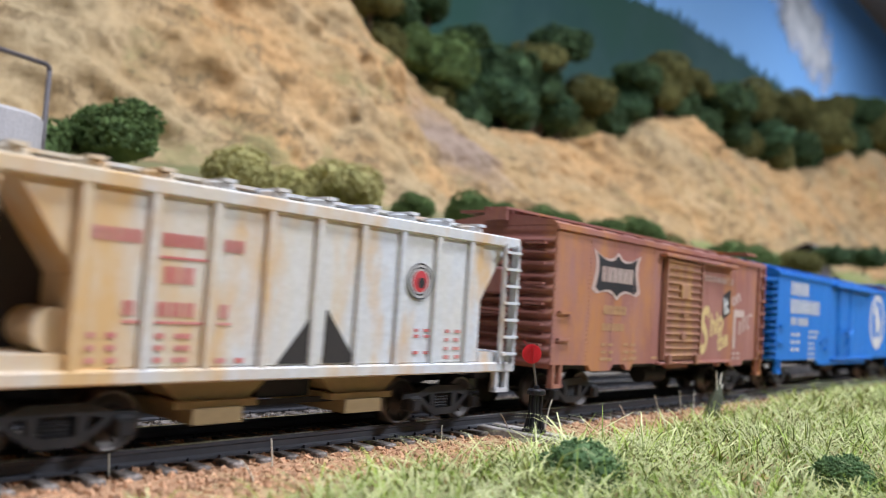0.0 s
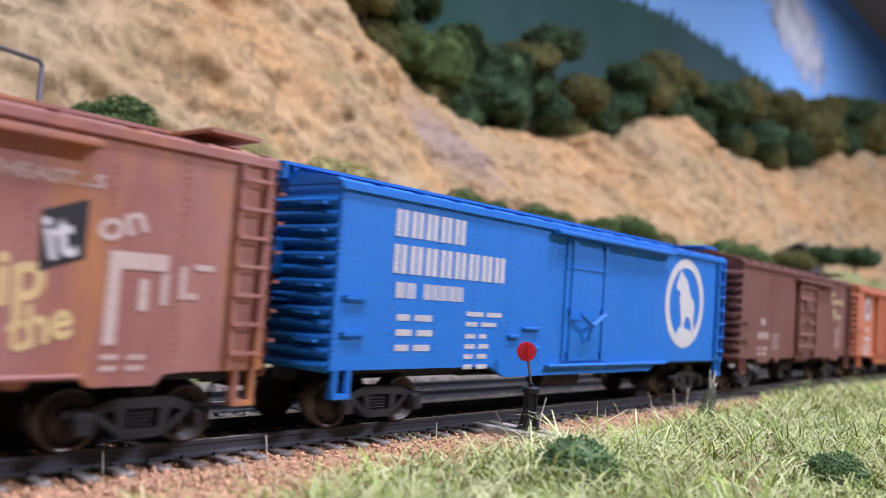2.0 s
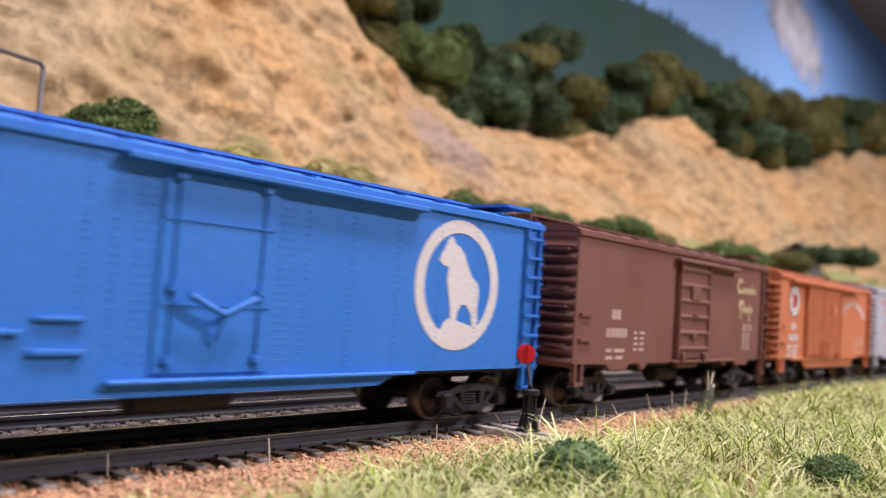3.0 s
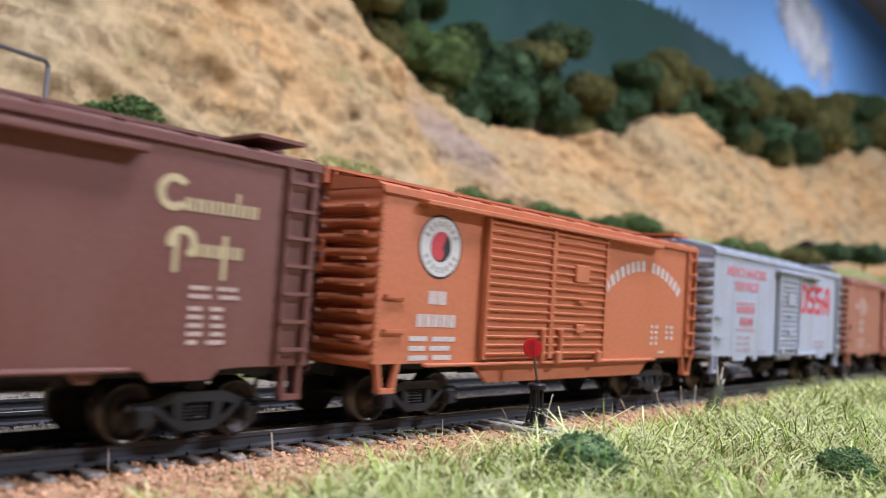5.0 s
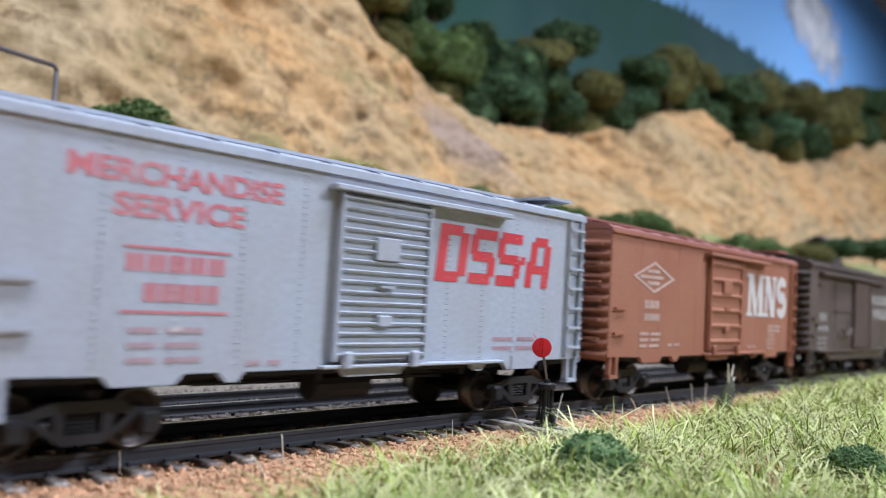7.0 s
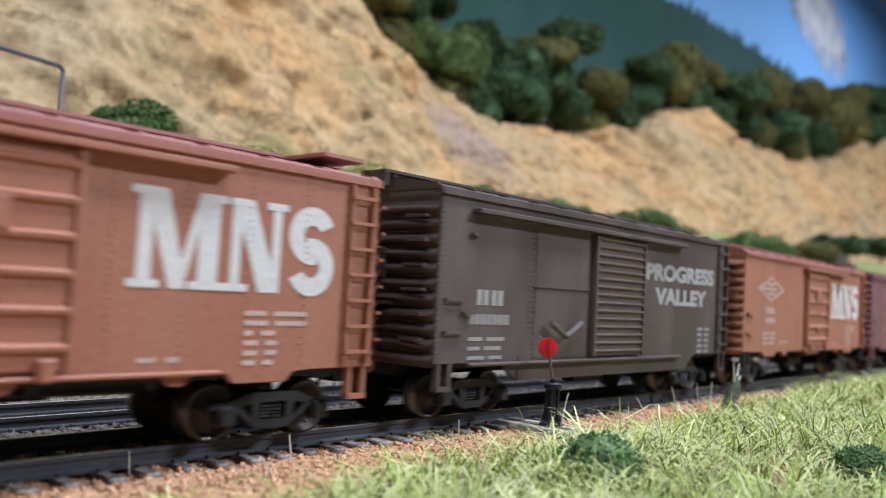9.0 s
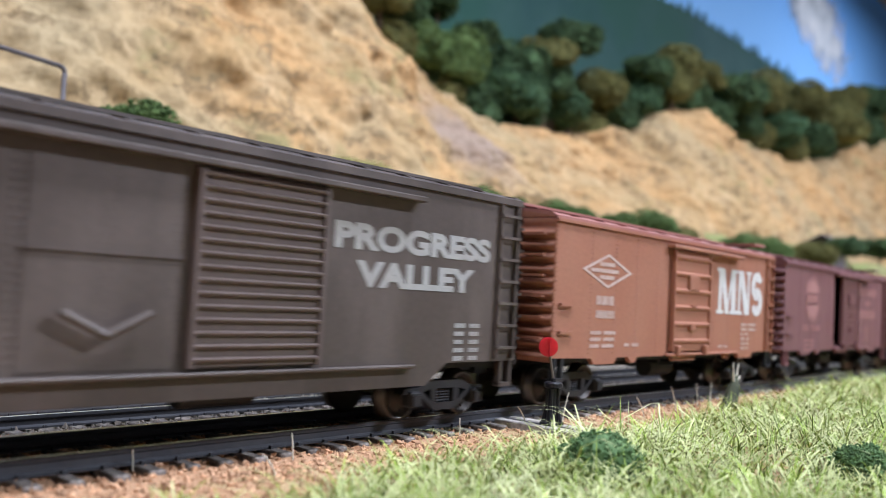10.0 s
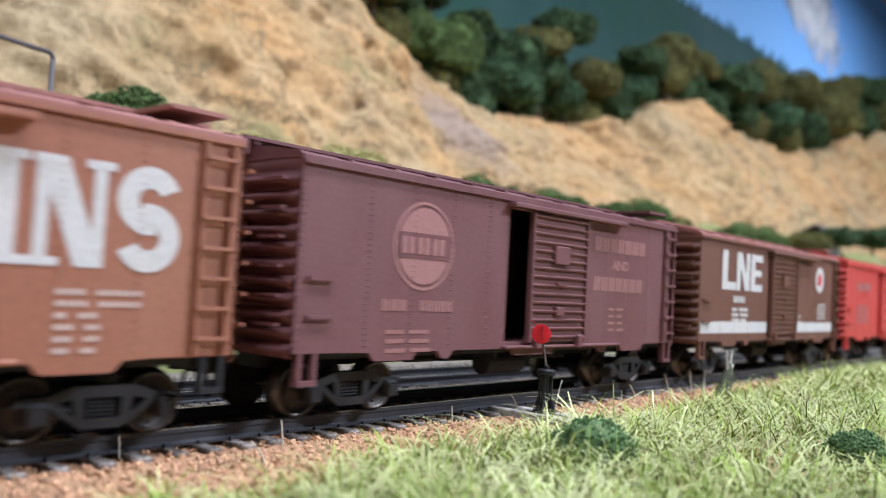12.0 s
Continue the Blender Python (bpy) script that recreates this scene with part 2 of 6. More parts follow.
def rock_plaster():
    """Ochre plaster rock: soft broad stains, fine grit, thin dark cracks, moss, and one mauve patch."""
    m, nt, bs = material("plaster_rock")
    mid = noise_node(nt, 26, 8, 0.7)
    col = ramp(nt, mid.outputs["Fac"], [(0.30, (0.33, 0.215, 0.105)), (0.42, (0.40, 0.262, 0.122)), (0.55, (0.45, 0.302, 0.150)), (0.72, (0.505, 0.36, 0.20))]).outputs["Color"]
    broad = noise_node(nt, 5, 4, 0.6)
    col = mix(nt, ramp(nt, broad.outputs["Fac"], [(0.44, (0, 0, 0)), (0.62, (0.8,) * 3)]).outputs["Color"], col, (0.385, 0.30, 0.175))
    orange = noise_node(nt, 7, 5, 0.6, (1, 1, 1.6))
    col = mix(nt, ramp(nt, orange.outputs["Fac"], [(0.48, (0, 0, 0)), (0.62, (0.65,) * 3)]).outputs["Color"], col, (0.53, 0.30, 0.125))
    tc = nt.nodes.new("ShaderNodeTexCoord")
    away = nt.nodes.new("ShaderNodeVectorMath")
    away.operation = "DISTANCE"
    nt.links.new(tc.outputs["Object"], away.inputs[0])
    away.inputs[1].default_value = (0.535, 0.33, 0.155)
    rag = noise_node(nt, 28, 5, 0.65)
    edge = nt.nodes.new("ShaderNodeMath")
    edge.operation = "MULTIPLY_ADD"
    nt.links.new(rag.outputs["Fac"], edge.inputs[0])
    edge.inputs[1].default_value = 0.09
    nt.links.new(away.outputs["Value"], edge.inputs[2])
    col = mix(nt, ramp(nt, edge.outputs["Value"], [(0.075, (0.8,) * 3), (0.112, (0, 0, 0))]).outputs["Color"], col, (0.285, 0.215, 0.18))
    grit = noise_node(nt, 190, 6, 0.72)
    col = mix(nt, 0.6, col, ramp(nt, grit.outputs["Fac"], [(0.36, (0.60, 0.57, 0.54)), (0.54, (1.0, 1.0, 1.0)), (0.7, (1.15, 1.12, 1.08))]).outputs["Color"], "MULTIPLY")
    for scale, seen, stretch in ((11, 0.85, (1, 1, 1.7)), (27, 0.7, (1.4, 1, 1))):
        crack = noise_node(nt, scale, 7, 0.66, stretch)
        line = ramp(nt, crack.outputs["Fac"], [(0.478, (0, 0, 0)), (0.495, (seen,) * 3), (0.505, (seen,) * 3), (0.522, (0, 0, 0))])
        patchy = noise_node(nt, 14, 3, 0.5)
        where = ramp(nt, patchy.outputs["Fac"], [(0.42, (0, 0, 0)), (0.54, (1, 1, 1))])
        col = mix(nt, mix(nt, 1.0, line.outputs["Color"], where.outputs["Color"], "MULTIPLY"), col, (0.17, 0.115, 0.06))
    pits = noise_node(nt, 60, 6, 0.62, (1, 1, 1.8))
    col = mix(nt, ramp(nt, pits.outputs["Fac"], [(0.62, (0, 0, 0)), (0.68, (0.7,) * 3)]).outputs["Color"], col, (0.17, 0.13, 0.07))
    moss = noise_node(nt, 15, 6, 0.7)
    col = mix(nt, ramp(nt, moss.outputs["Fac"], [(0.57, (0, 0, 0)), (0.67, (0.6,) * 3)]).outputs["Color"], col, (0.23, 0.215, 0.09))
    nt.links.new(col, bs.inputs["Base Color"])
    bs.inputs["Roughness"].default_value, bs.inputs["Specular IOR Level"].default_value = 0.95, 0.2
    add = nt.nodes.new("ShaderNodeMath")
    add.operation = "MULTIPLY_ADD"
    nt.links.new(grit.outputs["Fac"], add.inputs[0])
    add.inputs[1].default_value = 0.35
    nt.links.new(mid.outputs["Fac"], add.inputs[2])
    bump(nt, bs, add.outputs["Value"], 0.0022)
    return m


M["rock"] = rock_plaster()


# ---- building helpers ----
def link(name, bm, mat, parent=None, label="", smooth=False):
    me = bpy.data.meshes.new(name)
    bmesh.ops.recalc_face_normals(bm, faces=bm.faces)
    bm.to_mesh(me)
    bm.free()
    if smooth:
        for p in me.polygons:
            p.use_smooth = True
    me.materials.append(mat)
    ob = new(name, me)
    ob.parent = parent
    if label:
        ob["label"] = label
    return ob


def part(name, bm, mat, parent, label="", smooth=False):
    return link(name, bm, mat, parent, label, smooth)


def box(bm, x0, x1, y0, y1, z0, z1, bevel=0.0):
    vs = [bm.verts.new((x, y, z)) for x in (x0, x1) for y in (y0, y1) for z in (z0, z1)]
    fs = [bm.faces.new([vs[i] for i in f]) for f in ((0, 1, 3, 2), (4, 6, 7, 5), (0, 4, 5, 1), (2, 3, 7, 6), (0, 2, 6, 4), (1, 5, 7, 3))]
    if bevel:
        bmesh.ops.bevel(bm, geom=list({e for f in fs for e in f.edges}), offset=bevel, segments=1, affect="EDGES")
    return bm


def boxes(*specs, bevel=0.0):
    bm = bmesh.new()
    for s in specs:
        box(bm, *s, bevel=bevel)
    return bm


def prism(bm, outline, y0, y1):
    """An outline of (x, z), extruded from y0 to y1."""
    a = [bm.verts.new((x, y0, z)) for x, z in outline]
    b = [bm.verts.new((x, y1, z)) for x, z in outline]
    bm.faces.new(a)
    bm.faces.new(b[::-1])
    for i in range(len(a)):
        j = (i + 1) % len(a)
        bm.faces.new((a[i], b[i], b[j], a[j]))
    return bm


def prism_x(bm, outline, x0, x1):
    """An outline of (y, z), extruded from x0 to x1."""
    a = [bm.verts.new((x0, y, z)) for y, z in outline]
    b = [bm.verts.new((x1, y, z)) for y, z in outline]
    bm.faces.new(a)
    bm.faces.new(b[::-1])
    for i in range(len(a)):
        j = (i + 1) % len(a)
        bm.faces.new((a[i], b[i], b[j], a[j]))
    return bm


def rod(bm, p, q, r, n=8, r2=None):
    p, q = Vector(p), Vector(q)
    turn = (q - p).to_track_quat("Z", "Y").to_matrix().to_4x4()
    bmesh.ops.create_cone(bm, cap_ends=True, segments=n, radius1=r, radius2=r if r2 is None else r2, depth=(q - p).length,
                          matrix=Matrix.Translation((p + q) / 2) @ turn)
    return bm


def lathe(bm, profile, centre, axis="Y", n=24):
    """Rings of (radius, along) about an axis through centre, closed at both ends."""
    rings = []
    for r, a in profile:
        ring = []
        for i in range(n):
            w = 2 * math.pi * i / n
            c, s = r * math.cos(w), r * math.sin(w)
            ring.append(bm.verts.new(Vector(centre) + Vector({"Y": (c, a, s), "Z": (c, s, a), "X": (a, c, s)}[axis])))
        rings.append(ring)
    for a, b in zip(rings, rings[1:]):
        for i in range(n):
            bm.faces.new((a[i], a[(i + 1) % n], b[(i + 1) % n], b[i]))
    bm.faces.new(rings[0][::-1])
    bm.faces.new(rings[-1])
    return bm


def thing(name, label, category, group="", at=(0, 0, 0)):
    ob = new(name)
    ob.empty_display_size = 0.01
    ob.location = at
    return tagged(ob, label, category, group)


def fbm(p, octaves=5, gain=0.5):
    return sum(noise.noise(Vector(p) * 2 ** k) * gain ** k for k in range(octaves))


# ---- the room ----
WALL_Y, CEIL_Z, FLOOR_Z = 0.92, 1.48, -1.1
tagged(link("wall_north", boxes((-2.5, 6.5, WALL_Y, WALL_Y + 0.1, FLOOR_Z, CEIL_Z)), M["sky"]), "blue painted sky backdrop wall", "wall", kind="structure")
tagged(link("wall_south", boxes((-2.5, 6.5, -3.1, -3.0, FLOOR_Z, CEIL_Z)), M["room"]), "plain pale room wall", "wall", kind="structure")
tagged(link("wall_west", boxes((-2.6, -2.5, -3.0, WALL_Y, FLOOR_Z, CEIL_Z)), M["room"]), "plain pale room wall", "wall", kind="structure")
tagged(link("wall_east", boxes((6.5, 6.6, -3.0, WALL_Y, FLOOR_Z, CEIL_Z)), M["room"]), "plain pale room wall", "wall", kind="structure")
tagged(link("ceiling", boxes((-2.6, 6.6, -3.1, WALL_Y + 0.1, CEIL_Z, CEIL_Z + 0.1)), M["room"]), "plain beige ceiling", "ceiling", kind="structure")
tagged(link("floor", boxes((-2.6, 6.6, -3.1, WALL_Y + 0.1, FLOOR_Z - 0.1, FLOOR_Z)), M["floor"]), "grey room floor", "floor", kind="structure")


def interp(x, pts):
    return float(np.interp(x, [p[0] for p in pts], [p[1] for p in pts]))


RIDGE = [(-2.4, 0.45), (0.2, 0.62), (1.2, 0.80), (2.0, 0.848), (2.4, 0.862), (2.9, 0.862), (3.3, 0.855), (4.0, 0.72), (6.4, 0.4)]


def mountain():
    bm = bmesh.new()
    rnd = random.Random(4)
    top, x = [], -2.4
    while x < 6.4:
        z = interp(x, RIDGE) + 0.02 * fbm((x * 3, 0, 5), 3)
        top += [(x, z), (x + 0.016, z + rnd.uniform(0.006, 0.034)), (x + 0.03, z + rnd.uniform(-0.004, 0.004))]
        x += rnd.uniform(0.034, 0.06)
    prism(bm, [(-2.4, 0.0)] + top + [(6.4, 0.0)], WALL_Y - 0.006, WALL_Y - 0.003)
    return link("backdrop", bm, M["mountain"])


tagged(mountain(), "painted dark green forested mountain on the backdrop", "backdrop", kind="structure")


def cloud_paint():
    m, nt, bs = material("painted_cloud")
    n = noise_node(nt, 7, 6, 0.6)
    nt.links.new(ramp(nt, n.outputs["Fac"], [(0.36, (0.36, 0.40, 0.44)), (0.48, (0.66, 0.70, 0.74)), (0.6, (0.82, 0.84, 0.86))]).outputs["Color"], bs.inputs["Base Color"])
    bs.inputs["Roughness"].default_value = 0.9
    tc = nt.nodes.new("ShaderNodeTexCoord")
    ln = nt.nodes.new("ShaderNodeVectorMath")
    ln.operation = "LENGTH"
    mp = nt.nodes.new("ShaderNodeMapping")
    mp.inputs["Scale"].default_value = (1 / 0.76, 0, 1 / 0.30)
    nt.links.new(tc.outputs["Object"], mp.inputs["Vector"])
    nt.links.new(mp.outputs["Vector"], ln.inputs[0])
    soft = noise_node(nt, 9, 5, 0.65)
    add = nt.nodes.new("ShaderNodeMath")
    add.operation = "MULTIPLY_ADD"
    nt.links.new(soft.outputs["Fac"], add.inputs[0])
    add.inputs[1].default_value = 0.9
    nt.links.new(ln.outputs["Value"], add.inputs[2])
    nt.links.new(ramp(nt, add.outputs["Value"], [(0.70, (0.9, 0.9, 0.9)), (1.0, (0.0, 0.0, 0.0))]).outputs["Color"], bs.inputs["Alpha"])
    return m


M["cloud"] = cloud_paint()


def cloud(x, z, turn, w, h):
    bm = bmesh.new()
    n = 40
    ring = [(w * math.cos(2 * math.pi * i / n), h * math.sin(2 * math.pi * i / n)) for i in range(n)]
    prism(bm, ring, -0.0015, 0)
    ob = link("painted_cloud", bm, M["cloud"])
    ob.matrix_basis = pose(x, WALL_Y - 0.002, z, 0, turn, 0)
    return tagged(ob, "streak of white and grey painted cloud", "cloud", kind="structure")


cloud(3.22, 1.15, 11, 0.84, 0.33)

tagged(link("layout_table", boxes((-2.45, 6.45, -0.35, WALL_Y - 0.01, -0.12, -0.016)), M["floor"]), "plain grey table that carries the layout", "table", kind="structure")

# ---- terrain ----
CREST = [(-1.0, 0.36), (0.2, 0.36), (0.44, 0.31), (0.517, 0.246), (0.573, 0.224), (0.67, 0.212), (0.79, 0.216), (0.94, 0.257), (1.065, 0.310), (1.16, 0.322),
         (1.31, 0.300), (1.64, 0.317), (1.94, 0.41), (2.26, 0.47), (3.0, 0.50), (5.5, 0.45)]


def ground_z(x, y):
    """The flat of the layout: bed of the tracks, a low grassy mound in front."""
    z = -0.0034
    if y > 0.025:
        z -= 0.0020 * min(1, (y - 0.025) / 0.008)
    if y < -0.021:
        z += 0.0012 * math.sin(x * 31 + y * 50) * min(1, (-0.021 - y) / 0.02)
        z -= 0.0025 * min(1, max(0, (-0.10 - y) / 0.1))
        bank = min(1, max(0, (-y - 0.028) / 0.02)) * min(1, max(0, (x - 0.16) / 0.1))
        z += 0.0035 * bank
    return z + 0.0004 * fbm((x * 120, y * 120, 0), 3)


def sheet(name, xs, ys, fn, mat):
    xs, ys = np.asarray(xs), np.asarray(ys)
    co = np.array([fn(x, y) for x in xs for y in ys])
    nx, ny = len(xs), len(ys)
    i = (np.arange(nx - 1)[:, None] * ny + np.arange(ny - 1)[None, :]).ravel()
    faces = np.stack([i, i + ny, i + ny + 1, i + 1], 1)
    me = bpy.data.meshes.new(name)
    me.from_pydata(co.tolist(), [], faces.tolist())
    me.polygons.foreach_set("use_smooth", [True] * len(faces))
    me.materials.append(mat)
    return new(name, me)


xs = np.concatenate([np.linspace(-2.4, -0.1, 24)[:-1], np.linspace(-0.1, 0.9, 220)[:-1], np.linspace(0.9, 6.4, 60)])
ys = np.concatenate([np.linspace(-0.35, -0.14, 14)[:-1], np.linspace(-0.14, 0.029, 54)])
tagged(sheet("track_bed", xs, np.linspace(0.029, 0.098, 20), lambda x, y: (x, y, ground_z(x, y)), M["dark_bed"]), "dark grey-brown bed of the siding", "ground", kind="structure")
ground = tagged(sheet("ground", xs, ys, lambda x, y: (x, y, ground_z(x, y)), M["dirt"]), "orange-brown sandy ballast bed of the model layout", "ground", kind="structure")


def hill_point(x, v):
    """A point of the slope behind the tracks: bank, rock face, flat top."""
    crest = interp(x, CREST)
    prof = [(0.0, 0.088, -0.008), (0.12, 0.125, 0.02), (0.25, 0.19, 0.072), (0.32, 0.235, 0.088), (0.40, 0.262, 0.105), (0.80, 0.40, crest), (0.88, 0.47, crest + 0.012), (1.0, 0.915, crest - 0.01)]
    vs = [p[0] for p in prof]
    y, z = float(np.interp(v, vs, [p[1] for p in prof])), float(np.interp(v, vs, [p[2] for p in prof]))
    face = max(0.0, min(1.0, (v - 0.28) / 0.08)) * max(0.0, min(1.0, (0.92 - v) / 0.1))
    q = Vector((x * 7, z * 9, 3.1))
    crag = 1 - abs(fbm(q, 4, 0.55)) * 1.7
    gully = noise.noise(Vector((x * 11 + 2 * noise.noise(Vector((x * 3, z * 5, 1))), z * 2.5, 7)))
    small = fbm((x * 34 + z * 18, y * 20, z * 40), 5, 0.62)
    push = face * (0.013 * crag + 0.016 * gully + 0.0075 * small)
    return x, y - push + 0.01, z + face * 0.35 * push - 0.006 * face + 0.004 * (1 - face) * fbm((x * 20, y * 20, 2), 3)


xs = np.concatenate([np.linspace(-2.0, 0.0, 50)[:-1], np.linspace(0.0, 1.3, 420)[:-1], np.linspace(1.3, 2.6, 220)[:-1], np.linspace(2.6, 6.3, 60)])
tagged(sheet("bank", xs[::2], np.linspace(0, 0.31, 24), hill_point, M["soil"]), "low olive grassy bank below the rock face", "bank", kind="structure")
tagged(sheet("grassy_bank", np.linspace(0.88, 4.0, 160), np.linspace(0.27, 0.425, 14), lambda x, v: (lambda p: (p[0], p[1] - 0.010 * min(1, (x - 0.88) / 0.15), p[2] + 0.002))(hill_point(x, v)), M["verge"]), "olive grassy slope under the rock face", "bank", kind="structure")
vs = np.concatenate([np.linspace(0.29, 0.86, 150)[:-1], np.linspace(0.86, 1, 8)])
hill = tagged(sheet("hillside", xs, vs, hill_point, M["rock"]), "rugged ochre plaster rock hillside behind the tracks", "hillside", kind="structure")

# ---- tracks ----
TIE_PITCH, TIE_TOP = 0.0061, -0.0026
tie_mesh = None


def tie(parent, x, y, z, rnd, long=0.030):
    global tie_mesh
    if tie_mesh is None:
        bm = boxes((-0.0013, 0.0013, -0.015, 0.015, -0.0022, 0), bevel=0.00025)
        tie_mesh = bpy.data.meshes.new("tie")
        bm.to_mesh(tie_mesh)
        bm.free()
        tie_mesh.materials.append(M["tie"])
    ob = new("tie", tie_mesh)
    ob.parent = parent
    ob.matrix_basis = pose(x, y + rnd.uniform(-0.0005, 0.0005), z, 0, rnd.uniform(-1, 1), rnd.uniform(-1.5, 1.5)) @ Matrix.Diagonal((rnd.uniform(0.9, 1.1), long / 0.030, 1, 1))
    return ob


RAIL = [(-0.00115, -0.0026), (0.00115, -0.0026), (0.00115, -0.00225), (0.0003, -0.0019), (0.0003, -0.0009), (0.00055, -0.0006), (0.00055, -0.00004), (0.0004, 0.0),
        (-0.0004, 0.0), (-0.00055, -0.00004), (-0.00055, -0.0006), (-0.0003, -0.0009), (-0.0003, -0.0019), (-0.00115, -0.00225)]


def track(label, y, z, x0, x1, single0, single1, seed):
    t = thing("railway_track", label, "track", "model railway tracks", (0, y, z))
    rnd = random.Random(seed)
    for side in (-1, 1):
        r = part("rail", prism_x(bmesh.new(), [(side * 0.0088 + a, b) for a, b in RAIL], x0, x1), M["rail_side"], t)
        part("rail_head", prism_x(bmesh.new(), [(side * 0.0088 + a, b) for a, b in ((-0.00045, -0.00003), (0.00045, -0.00003), (0.00035, 0.00004), (-0.00035, 0.00004))], x0, x1), M["rail_head"], r, "worn bright rail head")
        bm = bmesh.new()
        x = single0
        while x < single1:
            for s in (-1, 1):
                box(bm, x - 0.0003, x + 0.0003, side * 0.0088 + s * 0.0014 - 0.0003, side * 0.0088 + s * 0.0014 + 0.0003, TIE_TOP, TIE_TOP + 0.0006)
            x += TIE_PITCH
        tagged(part("spike", bm, M["rail_side"], r), kind="stuff")
    x = single0
    while x < single1:
        tie(t, x, 0, TIE_TOP, rnd)
        x += TIE_PITCH
    bm = bmesh.new()
    x = single1
    while x < x1:
        box(bm, x - 0.0013, x + 0.0013, -0.015, 0.015, TIE_TOP - 0.0022, TIE_TOP)
        x += TIE_PITCH
    tagged(part("far_tie", bm, M["tie"], t), kind="stuff")
    return t


track("dark weathered main track with wooden ties on ballast", 0.0, 0.0, -0.9, 3.2, -0.05, 1.1, 1)
track("dark weathered siding track behind the main track", 0.050, -0.0022, -0.9, 3.2, -0.05, 0.6, 2)


def stones(name, label, count, mat, area, size, seed, lift=0.0):
    """Loose ballast: small rough pebbles strewn over the bed."""
    rnd = np.random.RandomState(seed)
    shape = np.array([(1, 0, 0), (-1, 0, 0), (0, 1, 0), (0, -1, 0), (0, 0, 1), (0, 0, -1)], float)
    tri = np.array([(0, 2, 4), (2, 1, 4), (1, 3, 4), (3, 0, 4), (2, 0, 5), (1, 2, 5), (3, 1, 5), (0, 3, 5)])
    x0, x1, y0, y1 = area
    xs = x0 + (x1 - x0) * rnd.rand(count) ** 1.5
    ys = rnd.uniform(y0, y1, count)
    co, fa = [], []
    for i in range(count):
        s = size * rnd.uniform(0.5, 1.25)
        turn = np.array(Euler(rnd.uniform(0, 6.28, 3)).to_matrix())
        v = (shape * rnd.uniform(0.6, 1.3, (6, 1)) * s) @ turn.T
        co.append(v + (xs[i], ys[i], ground_z(xs[i], ys[i]) + 0.2 * s + lift))
        fa.append(tri + 6 * i)
    me = bpy.data.meshes.new(name)
    me.from_pydata(np.concatenate(co).tolist(), [], np.concatenate(fa).tolist())
    me.materials.append(mat)
    return tagged(new(name, me), label, "ballast", kind="stuff")


stones("ballast", "fine orange-brown ballast stones beside the track", 15000, M["stone"], (0.02, 0.9, -0.060, -0.0135), 0.00062, 5)
stones("ballast", "fine orange-brown ballast stones between the ties", 9000, M["stone"], (0.02, 0.9, -0.0145, 0.030), 0.0006, 8)
stones("ballast", "grey-brown ballast stones round the siding", 7000, M["dark_stone"], (0.02, 0.8, 0.030, 0.085), 0.0009, 6)

# ---- railway cars ----
HALF_W, SILL, EAVE = 0.0178, 0.0120, 0.0462
WHEEL_R = 0.0048
CARS, WHEELSETS = [], []


def wheelset(parent, x):
    bm = bmesh.new()
    for s in (-1, 1):
        prof = [(0.0012, s * 0.0068), (0.0030, s * 0.0070), (0.0044, s * 0.0069), (0.0054, s * 0.0069), (0.0054, s * 0.0074), (0.0049, s * 0.0078), (0.0048, s * 0.0098), (0.0042, s * 0.0098), (0.0039, s * 0.0091), (0.0022, s * 0.0090), (0.0015, s * 0.0100), (0.0006, s * 0.0102)]
        lathe(bm, prof, (0, 0, 0), "Y", 28)
        for k in range(5):
            a = 2 * math.pi * k / 5
            rod(bm, (0.0031 * math.cos(a), s * 0.0089, 0.0031 * math.sin(a)), (0.0031 * math.cos(a), s * 0.0092, 0.0031 * math.sin(a)), 0.00035, 6)
    rod(bm, (0, -0.0125, 0), (0, 0.0125, 0), 0.0008, 8)
    w = part("wheelset", bm, M["wheel"], parent, "brown-black metal wheels on an axle", True)
    w.data.materials.append(M["tread"])
    for p in w.data.polygons:
        r = math.hypot(p.center.x, p.center.z)
        if 0.0041 < r < 0.0050 and abs(p.center.y) > 0.0076:
            p.material_index = 1
    w.location = (x, 0, WHEEL_R)
    WHEELSETS.append(w)
    return w


